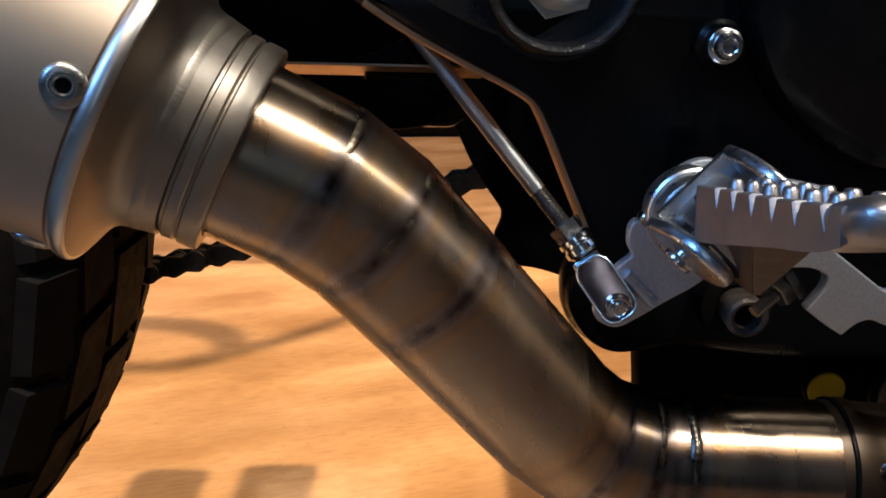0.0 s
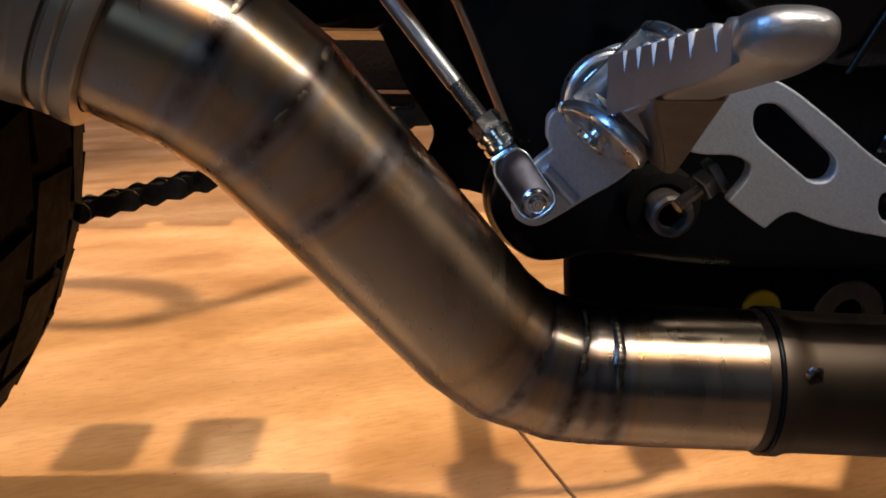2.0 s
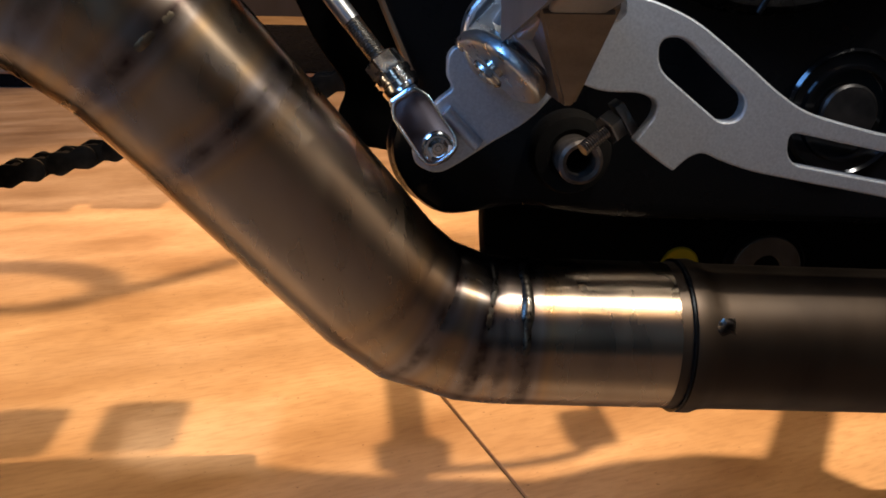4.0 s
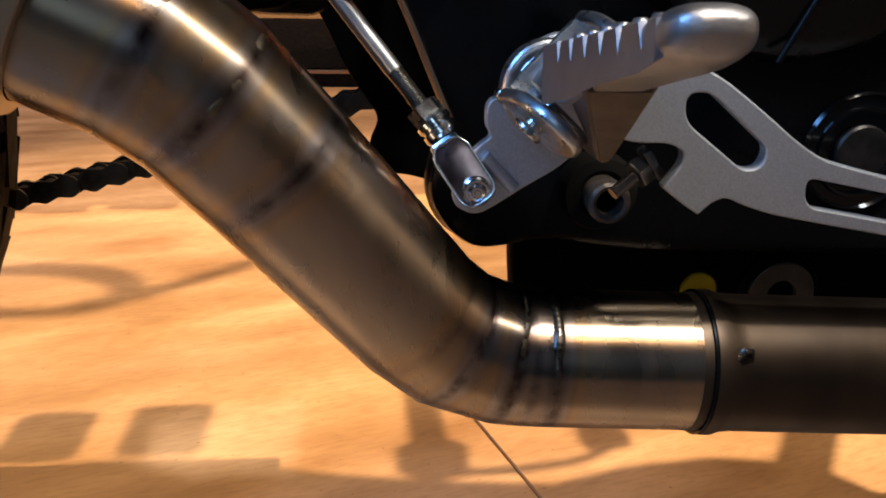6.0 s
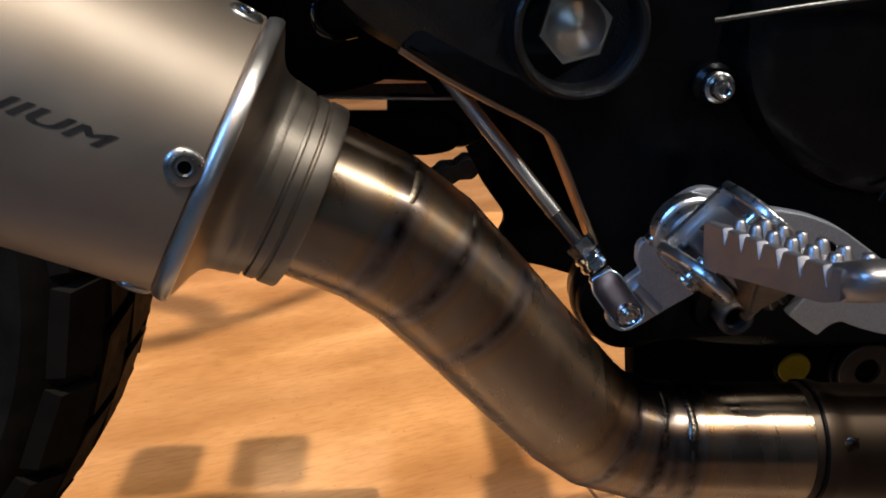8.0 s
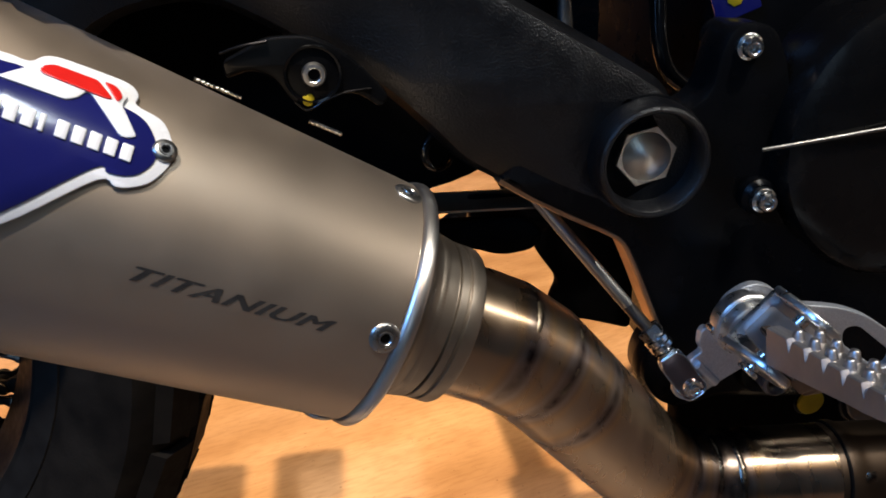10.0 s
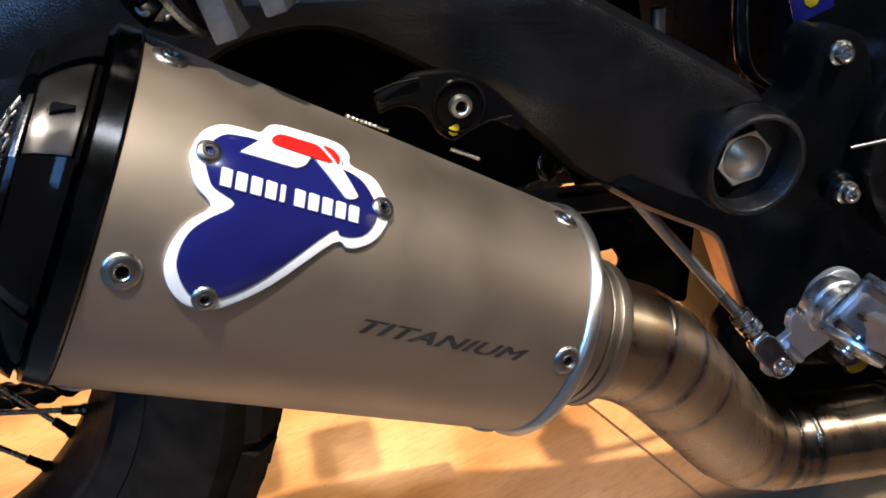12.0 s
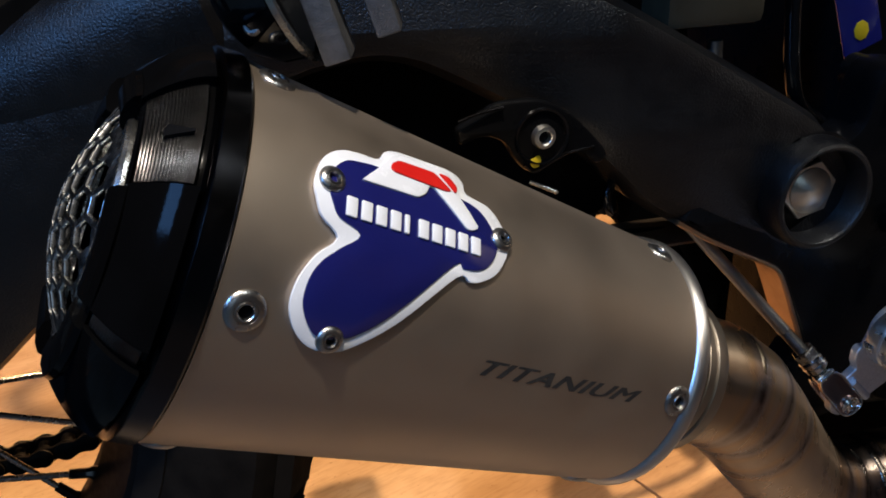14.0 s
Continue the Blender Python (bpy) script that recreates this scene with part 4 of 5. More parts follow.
def ribbon(points_mm, y0, y1, thick):
    """A strip standing across the bike along points in (x, z) millimetres."""
    pts = [Vector((p[0] / 1000, 0, p[1] / 1000)) for p in points_mm]
    bm, rows = bmesh.new(), []
    for k, p in enumerate(pts):
        d = (pts[min(k + 1, len(pts) - 1)] - pts[max(k - 1, 0)]).normalized()
        n = Vector((-d.z, 0, d.x)) * thick
        e = 0.0012
        rows.append([bm.verts.new(q) for q in (p + Vector((0, y0 + e, 0)) - n, p + Vector((0, y0, 0)) - n * 0.3, p + Vector((0, y0, 0)) + n, p + Vector((0, y1, 0)) + n, p + Vector((0, y1, 0)) - n)])
    for a, b in zip(rows, rows[1:]):
        for i in range(5):
            j = (i + 1) % 5
            bm.faces.new((a[i], a[j], b[j], b[i]))
    bm.faces.new(rows[0])
    bm.faces.new(rows[-1])
    return bm


strip = smooth_path([(-26, 393, 0), (-12, 384, 0), (9, 372.5, 0), (22, 366, 0), (31, 359.5, 0), (37, 348, 0), (45.5, 328, 0), (52, 313, 0)], 5)
part("floor_tinted_edge", ribbon(strip, 0.2765, 0.2960, 0.0012), M_EDGE, frame_plate, "plate edge with the floor's orange reflection in its colour")
armline = rounded([(60, 408), (47, 430), (26, 443), (-4, 460), (-32, 476), (-58, 490), (-110, 512), (-180, 522), (-240, 502), (-278, 487), (-380, 420), (-500, 345), (-505, 262), (-440, 245), (-335, 323), (-252, 398), (-185, 462), (-142, 470), (-113, 455.5), (-92, 443.5), (-72, 431), (-55, 415), (-42, 400.5), (-12, 383.5), (10, 372.5), (30, 367), (60, 385)],
                  [20, 6, 10, 10, 10, 10, 40, 40, 40, 40, 40, 20, 20, 20, 40, 40, 30, 20, 12, 12, 10, 10, 10, 10, 10, 10, 20], 5)
hole = [(37 + 13.5 * math.cos(2 * math.pi * i / 40), 401 + 13.5 * math.sin(2 * math.pi * i / 40)) for i in range(40)]
swingarm = part("swingarm", side_sheet([armline, hole], 0.2970, 0.046, 0.013), M_GRAIN, bike, "grained matt black arched swingarm")
for v in swingarm.data.vertices:
    back = max(0.0, -0.06 - v.co.x)
    v.co.y += 0.30 * back if v.co.x > -0.3 else 0.072 + 0.02 * (-0.3 - v.co.x)
under = bmesh.new()
lo = [under.verts.new(p) for p in ((-0.085, 0.300, 0.3725), (0.016, 0.300, 0.3700), (0.016, 0.350, 0.3620), (-0.085, 0.350, 0.3645))]
hi = [under.verts.new(v.co + Vector((0, 0.0004, 0.0008))) for v in lo]
under.faces.new(lo)
under.faces.new(hi)
for i in range(4):
    under.faces.new((lo[i], lo[(i + 1) % 4], hi[(i + 1) % 4], hi[i]))
part("underside_plate", under, M_EDGE, swingarm, "plate under the arm, the floor's orange reflection in its colour", smooth=False)
for x, z in ((-0.0275, 0.3950), (-0.0222, 0.3895), (-0.0170, 0.3860)):
    bm = bmesh.new()
    box(bm, (0, 0, 0), (0.0052, 0.006, 0.0016), bevel=0.0005)
    part("adjuster_tooth", moved(bm, pose(x, 0.300, z, 0, 28, 0)), M_EDGE, swingarm)
part("arm_swell", tube(smooth_path([(-0.105, 0.320, 0.500), (-0.150, 0.333, 0.500), (-0.200, 0.349, 0.492), (-0.245, 0.363, 0.473), (-0.300, 0.378, 0.446), (-0.36, 0.386, 0.410), (-0.43, 0.391, 0.362)], 6), [0.010] * 3 + [0.018] * 3 + [0.028] * 6 + [0.036] * 25, 40), M_GRAIN, swingarm)
part("pivot_ring", lathe([(-0.012, 0.0200), (-0.012, 0.0258), (0.001, 0.0254), (0.006, 0.0250), (0.0104, 0.0246), (0.0124, 0.0239), (0.0130, 0.0228), (0.0126, 0.0216), (0.0112, 0.0208), (-0.012, 0.0200)], (0.037, 0.2745, 0.401), (0, -1, 0), 64), M_GRAIN, swingarm, "raised black pivot boss")
part("pivot_floor", disc_solid(0.0220, 0.003, (0.037, 0.290, 0.401), (0, -1, 0), 0.0004, 48), M_BLACK, swingarm)
part("pivot_washer", disc_solid(0.0165, 0.0022, (0.037, 0.2852, 0.401), (0, -1, 0), 0.0004, 48), M_GREYW, swingarm, "grey steel washer")
pivot_nut = part("pivot_nut", hexagon(0.0138, 0.009, (0.037, 0.2815, 0.401), (0, -1, 0), (0.3, 0, 1)), M_DOME, swingarm, "large hexagon pivot bolt head")
crown = part("nut_crown", lathe([(0, 0.0106), (0.0006, 0.0106)] + [(0.0008 + 0.0034 * (1 - (r / 0.0103) ** 2), r) for r in (0.0103, 0.0092, 0.0078, 0.0062, 0.0046, 0.0030, 0.0015, 0.0005)] + [(0.0042, 0)], (0.037, 0.2726, 0.401), (0, -1, 0), 64), M_TURNED, swingarm, "lathe-turned bolt face")
spread = crown.data.attributes.new("run", "FLOAT_VECTOR", "POINT")
for k, v in enumerate(crown.data.vertices):
    d = Vector((v.co.x - 0.037, 0, v.co.z - 0.401))
    spread.data[k].vector = d.normalized() if d.length > 1e-5 else Vector((0, 0, 1))


def flange_bolt(p, r=0.0056, parent=bike, axis=(0, -1, 0), name="bolt"):
    a = Vector(axis)
    bm = lathe([(-0.004, r), (0, r), (0.0008, r * 1.0), (0.0014, r * 0.86), (0.0016, r * 0.76), (0.0042, r * 0.74), (0.0050, r * 0.66), (0.0051, r * 0.46), (0.0048, r * 0.40), (0.0024, r * 0.36), (0.0022, 0)], p, a, 36)
    return part(name, bm, M_STEEL, parent, "zinc flange bolt with a socket head")


flange_bolt((0.0890, 0.2655, 0.3798))
flange_bolt((0.0783, 0.2738, 0.4449))
part("bolt_boss", disc_solid(0.0082, 0.030, (0.0890, 0.2975, 0.3798), (0, -1, 0), 0.002, 40), M_BLACK, bike)
part("bolt_boss", disc_solid(0.0082, 0.030, (0.0783, 0.3058, 0.4449), (0, -1, 0), 0.002, 40), M_BLACK, bike)

# engine behind the pedal
bm = bmesh.new()
box(bm, (0.34, 0.420, 0.36), (0.50, 0.20, 0.26), bevel=0.02)
engine = part("engine_case", bm, M_BLACK, bike, "black engine case")
part("clutch_cover", lathe([(0, 0.066), (0.030, 0.066), (0.036, 0.063), (0.040, 0.056), (0.041, 0.030), (0.041, 0)], (0.160, 0.300, 0.402), (0, -1, 0), 72), M_COVER, engine)
part("cover_rib", tube([(0.1535, 0.2590, 0.3372), (0.1601, 0.2590, 0.3507), (0.1700, 0.2590, 0.3700)], 0.0011, 12), M_BLACK, engine)
part("cover_bead", tube([(0.0836, 0.2625, 0.4036), (0.1100, 0.2580, 0.4080), (0.1700, 0.2545, 0.4160)], 0.0009, 12), M_DULL, engine, "bright machined edge")
part("oil_ring", lathe([(0, 0.0215), (0.003, 0.0215), (0.004, 0.0205), (0.003, 0.0195), (0.003, 0.0165), (0.0045, 0.016), (0.0045, 0.0150), (0.002, 0.0145), (0.002, 0)], (0.196, 0.276, 0.305), (0, -1, 0), 56), M_GLOSS, engine)
part("oil_plug", disc_solid(0.0100, 0.003, (0.196, 0.2738, 0.305), (0, -1, 0), 0.0008, 40), M_CHAIN, engine, "dark oil plug")
part("yellow_dot", disc_solid(0.0078, 0.0022, (0.1600, 0.3105, 0.2380), (0, -1, 0), 0.0006, 40), M_YELLOW, engine, "round yellow paint-marked plug")
part("dot_boss", disc_solid(0.0098, 0.030, (0.1600, 0.3405, 0.2380), (0, -1, 0), 0.001, 40), M_BLACK, engine)
part("linkage_washer", lathe([(0, 0.0142), (0.0016, 0.0142), (0.002, 0.0136), (0.002, 0.0064), (0.0, 0.006)], (0.1948, 0.3076, 0.2368), (0, -1, 0), 48), M_GREYW, engine, "dull grey steel washer")
part("washer_boss", disc_solid(0.0175, 0.030, (0.1948, 0.3380, 0.2368), (0, -1, 0), 0.001, 40), M_BLACK, engine)
part("eye_ring", lathe([(-0.012, 0.0064), (0, 0.0070), (0.002, 0.0072), (0.0032, 0.0069), (0.0040, 0.0058), (0.0034, 0.0046), (0.001, 0.0041), (-0.004, 0.0040)], (0.1012, 0.2560, 0.2928), (0, -1, 0), 48, closed=False), M_WORN, engine, "worn metal ring of a black rubber bush")
part("rubber_bush", lathe([(0, 0.0135), (0.006, 0.0135), (0.009, 0.0122), (0.0100, 0.0085), (0.0090, 0.0060), (0.002, 0.0)], (0.1016, 0.2735, 0.2925), (0, -1, 0), 48), M_RUBBER, engine)
part("clevis_boss", lathe([(0, 0.021), (0.006, 0.0208), (0.009, 0.019), (0.010, 0.0)], (0.0640, 0.2860, 0.2915), (0, -1, 0), 56), M_BLACK, engine)

# black fill sheet, its outline fitted to the camera's view
casting = rounded([(79, 300), (80.5, 262), (81, 249), (84, 214), (330, 214), (330, 300)], [2, 3, 3, 4, 2, 2], 4)
part("lower_black_fill", side_sheet([casting], 0.3190, 0.016, 0.002), M_MATT, engine)

# pedal stop screw
SA, SB = Vector((0.0981, 0.2410, 0.2993)), Vector((0.1157, 0.2470, 0.3116))
sd = (SB - SA).normalized()
pts = []
for i in range(16):
    pts += [SA + sd * (0.0008 * i), SA + sd * (0.0008 * i + 0.0004)]
stop = part("stop_screw", tube(pts, [0.0016 if i % 2 else 0.0021 for i in range(32)], 16), M_DULL, bike, "threaded pedal stop screw")
part("stop_nut", hexagon(0.0050, 0.0042, SA + sd * 0.0090, sd), M_DULL, stop)
bm = bmesh.new()
box(bm, (0, 0, 0), (0.010, 0.008, 0.003), basis((0, 0, 0), sd.cross(Vector((0, 1, 0))), (0, 1, 0)), 0.0006)
part("stop_lug", moved(bm, Matrix.Translation(SA + sd * 0.0160)), M_DULL, stop)

# silencer hanger tab and bolt
tabline = rounded([(-132, 452), (-116, 460), (-100, 460), (-90, 455), (-80, 446), (-72, 436), (-76, 432), (-84, 438.5), (-91, 438), (-97, 435), (-104, 432), (-109, 437), (-114, 446), (-122, 449), (-131, 446)], [2, 4, 8, 6, 6, 3, 3, 5, 5, 4, 4, 6, 5, 4, 2], 5)
hanger = part("hanger_tab", side_sheet([tabline], 0.2600, 0.007, 0.0018), M_BLACK, bike, "black silencer hanger tab")
flange_bolt((-0.0995, 0.2590, 0.4464), 0.0060, hanger).data.materials[0] = M_DOME
part("bolt_recess", lathe([(0, 0.0062), (0.0008, 0.0090), (0.0020, 0.0096), (0.0022, 0.0104), (0.0, 0.0110)], (-0.0999, 0.2575, 0.4464), (0, -1, 0), 40), M_GLOSS, hanger)
# thin beads laid where highlight lines run along the tab
part("tab_glint_line", tube(smooth_path([(-0.1070, 0.2555, 0.4365), (-0.1030, 0.2553, 0.4335), (-0.0970, 0.2553, 0.4362), (-0.0890, 0.2555, 0.4392), (-0.0790, 0.2560, 0.4402)], 5), 0.0005, 10), M_CAPRING, hanger)
part("tab_glint_line", tube(smooth_path([(-0.1320, 0.2555, 0.4555), (-0.1240, 0.2555, 0.4578), (-0.1150, 0.2555, 0.4590)], 4), 0.0006, 10), M_CAPRING, hanger)
part("clip_screw", tube([(-0.1030 + 0.0008 * i, 0.2610, 0.4280 - 0.00040 * i) for i in range(16)], [0.0007 if i % 2 else 0.0010 for i in range(16)], 12), M_STEEL, hanger, "bright threaded clip screw")
part("clip_screw", tube([(-0.1430 + 0.0008 * i, 0.2620, 0.4460 - 0.00040 * i) for i in range(21)], [0.0006 if i % 2 else 0.0009 for i in range(21)], 12), M_STEEL, hanger, "bright threaded clip screw")
bm = bmesh.new()
bmesh.ops.create_icosphere(bm, subdivisions=2, radius=0.0022)
for v in bm.verts:
    v.co *= 1 + 0.4 * noise.noise(v.co * 900)
    v.co.y *= 0.25
part("paint_mark", moved(bm, Matrix.Translation((-0.1022, 0.2560, 0.4372))), M_YELLOW, hanger, "dab of yellow paint")
part("hose", tube(smooth_path([(-0.0440, 0.300, 0.4150), (-0.0520, 0.290, 0.4120), (-0.0566, 0.286, 0.4060), (-0.0545, 0.286, 0.3995), (-0.0490, 0.292, 0.3965), (-0.0430, 0.305, 0.3960)], 5), 0.0020, 14), M_GLOSS, bike, "glossy black hose")

# rubber mount with its grey fork
dax = Vector((0.80, -0.30, 0.30)).normalized()
DR = Vector((-0.1965, 0.2290, 0.5075))
mount = part("rubber_mount", lathe([(-0.010, 0.0), (-0.010, 0.012), (-0.006, 0.0180), (0.000, 0.0215), (0.0065, 0.0225), (0.0075, 0.0235), (0.0075, 0.0)], DR, dax, 56), M_GLOSS, bike, "black rubber mount with a grey forked bracket")
part("mount_rim", lathe([(0.0070, 0.0225), (0.0074, 0.0240), (0.0090, 0.0240), (0.0094, 0.0225)], DR, dax, 56), M_STEEL, mount, "bright steel rim")
part("mount_bolt", lathe([(0, 0.0040), (0.0014, 0.0040), (0.0018, 0.0028), (0.0050, 0.0027), (0.0056, 0.0021), (0.0056, 0.0013), (0.0036, 0.0012), (0.0036, 0)], (-0.1985, 0.2150, 0.4990), (-0.4, -0.8, 0.2), 24), M_RIVET, mount)
for x, y, z, w in ((-0.1790, 0.2110, 0.4885, 0.0075), (-0.1640, 0.2130, 0.4945, 0.0070)):
    bm = bmesh.new()
    box(bm, (0, 0.006, 0.021), (w, 0.016, 0.042), bevel=0.0009)
    part("fork_prong", moved(bm, pose(x, y, z, 0, -16, -16)), M_PRONG, mount, "grey cast prong")
bm = bmesh.new()
box(bm, (0, 0, 0), (0.040, 0.016, 0.008), bevel=0.001)
part("fork_bridge", moved(bm, pose(-0.180, 0.218, 0.5285, 0, 12, 0)), M_PRONG, mount)

# reservoir, sticker panel and cables above the swingarm
bm = bmesh.new()
box(bm, (0.006, 0.322, 0.490), (0.050, 0.026, 0.042), bevel=0.005)
reservoir = part("brake_reservoir", bm, M_RESIN, bike, "cloudy plastic fluid reservoir")
part("union", tube([(0.012, 0.318, 0.462), (0.013, 0.318, 0.447)], 0.0035, 14), M_DULL, reservoir)
sm = basis((0.0900, 0.3170, 0.4640), (0.93, 0.0, 0.35), (-0.35, 0, 0.93))
sticker = part("sticker", moved(plate([rounded([(-0.011, -0.014), (0.011, -0.014), (0.011, 0.024), (-0.011, 0.024)], 0.001, 3)], 0.001, 0.0002), sm), M_BLUE, bike, "dark blue sticker with a yellow and red shape")
part("sticker_shape", moved(plate([[(0.0040 * math.cos(q / 16 * 2 * math.pi) * (1 + 0.08 * (q % 2)), 0.0046 * math.sin(q / 16 * 2 * math.pi) * (1 + 0.08 * (q % 2)) - 0.004) for q in range(16)]], 0.0004, 0.0001), sm @ Matrix.Translation((0, 0, 0.0007 if sm.col[2].y < 0 else -0.0007))), M_YELLOW, sticker)
part("cable", tube(smooth_path([(0.060, 0.330, 0.520), (0.058, 0.325, 0.470), (0.062, 0.320, 0.430), (0.090, 0.330, 0.410)]), 0.004, 12), M_GLOSS, bike)

# ---- rear wheel ----
AXLE = Vector((-0.481, 0.44, 0.300))
tyre_section = [(-0.050, 0.222), (-0.062, 0.232), (-0.074, 0.252), (-0.078, 0.268), (-0.072, 0.284), (-0.055, 0.2995), (-0.030, 0.3050), (0.0, 0.3065), (0.030, 0.3050), (0.055, 0.2995), (0.072, 0.284), (0.078, 0.268), (0.074, 0.252), (0.062, 0.232), (0.050, 0.222)]
wheel = part("rear_wheel", lathe([(-0.045, 0.208), (-0.052, 0.222), (-0.050, 0.226), (-0.044, 0.222), (-0.040, 0.205), (-0.012, 0.190), (0.012, 0.190), (0.040, 0.205), (0.044, 0.222), (0.050, 0.226), (0.052, 0.222), (0.045, 0.208)], AXLE, (0, 1, 0), 96, closed=False), M_RIM, bike, "black wire-spoked rear wheel")
part("tyre", lathe(tyre_section, AXLE, (0, 1, 0), 128), M_RUBBER, wheel, "black rubber tyre with large tread blocks")
part("hub", lathe([(-0.045, 0.0), (-0.045, 0.036), (-0.038, 0.040), (-0.032, 0.026), (0.032, 0.026), (0.038, 0.040), (0.045, 0.036), (0.045, 0.0)], AXLE, (0, 1, 0), 40), M_BLACK, wheel)


def block_mesh(y0, y1, r0, r1, arc, lean):
    bm = bmesh.new()
    quad = []
    for top in (0, 1):
        for y, r in ((y0, r0), (y1, r1)):
            for k in (-1, 1):
                a = (arc / 2 * (1 - 0.08 * top)) * k + lean * (y - y0)
                yy = y + (0.0012 if y == y0 else -0.0012) * top
                rr = r + (0.0075 if top else -0.002)
                quad.append(bm.verts.new((math.cos(a) * rr, yy, math.sin(a) * rr)))
    lo, hi = quad[:4], quad[4:]
    bm.faces.new((hi[0], hi[1], hi[3], hi[2]))
    for i, j in ((0, 1), (1, 3), (3, 2), (2, 0)):
        bm.faces.new((lo[i], lo[j], hi[j], hi[i]))
    return bm


block_rows = [(-0.0225, 0.0225, 0.3025, 0.3025, 0.190, 0.0, 0.0), (-0.053, -0.0255, 0.2975, 0.302, 0.185, 1.2, 0.11), (0.0255, 0.053, 0.302, 0.2975, 0.185, -1.2, 0.11), (-0.074, -0.056, 0.283, 0.296, 0.185, 0.8, 0.0), (0.056, 0.074, 0.296, 0.283, 0.185, -0.8, 0.0)]
for y0, y1, r0, r1, arc, lean, shift in block_rows:
    first = None
    for i in range(30):
        if first is None:
            first = part("tread_block", block_mesh(y0, y1, r0, r1, arc, lean), M_RUBBER, wheel, smooth=False)
            ob = first
        else:
            ob = new("tread_block", first.data)
            ob.parent, ob.matrix_parent_inverse = wheel, Matrix()
        ob.parent, ob.matrix_parent_inverse = wheel, parent_world(wheel).inverted()
        ob.matrix_basis = Matrix.Translation(AXLE) @ pose(0, 0, 0, 0, math.degrees(2 * math.pi * i / 30 + shift), 0)
for i in range(36):
    a = math.radians(-26.4 + 10 * i)
    swing = (1 if i % 2 else -1) * radians(62)
    sy = 0.034 if (i // 2) % 2 else -0.034
    rimp = AXLE + Vector((math.cos(a) * 0.190, 0.008 if sy > 0 else -0.008, math.sin(a) * 0.190))
    hubp = AXLE + Vector((math.cos(a + swing) * 0.036, sy, math.sin(a + swing) * 0.036))
    sp = part("spoke", tube([hubp, rimp], 0.0019, 8), M_STEEL, wheel)
    d = (hubp - rimp).normalized()
    part("nipple", lathe([(-0.002, 0.0042), (0.002, 0.0042), (0.004, 0.0032), (0.015, 0.0030), (0.015, 0.0)], rimp, d, 8), M_GLOSS, wheel)

# sprocket and chain on the far side
CY = 0.5355
teeth = []
for i in range(42):
    for k, r in ((0.0, 0.102), (0.3, 0.108), (0.5, 0.108), (0.8, 0.102)):
        a = 2 * math.pi * (i + k) / 42
        teeth.append((AXLE.x * 1000 + 1000 * r * math.cos(a), AXLE.z * 1000 + 1000 * r * math.sin(a)))
bore = [(AXLE.x * 1000 + 70 * math.cos(q / 40 * 2 * math.pi), AXLE.z * 1000 + 70 * math.sin(q / 40 * 2 * math.pi)) for q in range(40)]
part("sprocket", side_sheet([teeth, bore], CY, 0.006, 0.0006), M_CHAIN, bike, "dark steel rear sprocket")
run = [AXLE + Vector((0.112 * math.cos(radians(q)), 0, 0.112 * math.sin(radians(q)))) for q in (180, 200, 220, 240, 258)]
run = [(p.x, CY, p.z) for p in run] + [(-0.450, CY, 0.178), (-0.400, CY, 0.167), (-0.345, CY, 0.172), (-0.280, CY, 0.191), (-0.212, CY, 0.2125), (-0.126, CY, 0.2350), (-0.050, CY, 0.257), (0.020, CY, 0.280), (0.090, CY, 0.304)]
fine = smooth_path(run, 40)
chain_pts, need = [fine[0]], 0.015875
for p in fine:
    if (p - chain_pts[-1]).length >= need:
        chain_pts.append(p)
chain = tagged(new("chain"), "oily black roller chain")
chain.parent, chain.matrix_parent_inverse = bike, parent_world(bike).inverted()


def chain_link(wide):
    """Two waisted side plates and a roller, one pitch long, along x."""
    P, r, w = 0.015875, 0.0076, 0.0052
    line = []
    for i in range(13):
        a = math.pi / 2 + math.pi * i / 12
        line.append((r * math.cos(a), r * math.sin(a)))
    line.append((P / 2, -w))
    for i in range(13):
        a = -math.pi / 2 + math.pi * i / 12
        line.append((P + r * math.cos(a), r * math.sin(a)))
    line.append((P / 2, w))
    bm = bmesh.new()
    for k in (-1, 1):
        bm2 = plate([line], 0.002, 0.0004)
        moved(bm2, basis((0, k * wide, 0), (1, 0, 0), (0, 0, 1)))
        me = bpy.data.meshes.new("tmp")
        bm2.to_mesh(me)
        bm.from_mesh(me)
        bpy.data.meshes.remove(me)
    disc_solid(0.0051, 0.014, (0, -0.007, 0), (0, 1, 0), 0.0004, 16, bm)
    return bm


kinds = []
for wide in (0.0072, 0.0096):
    kinds.append(part("link", chain_link(wide), M_CHAIN, chain))
for i, (a, b) in enumerate(zip(chain_pts, chain_pts[1:])):
    ob = kinds[i % 2] if i < 2 else new("link", kinds[i % 2].data)
    ob.parent, ob.matrix_parent_inverse = chain, parent_world(chain).inverted()
    x = (b - a).normalized()
    ob.matrix_basis = Matrix((x, Vector((0, 1, 0)), x.cross(Vector((0, 1, 0))))).transposed().to_4x4()
    ob.matrix_basis.translation = a
part("front_sprocket", disc_solid(0.036, 0.006, (0.100, CY - 0.003, 0.338), (0, 1, 0), 0.001, 40), M_CHAIN, bike)

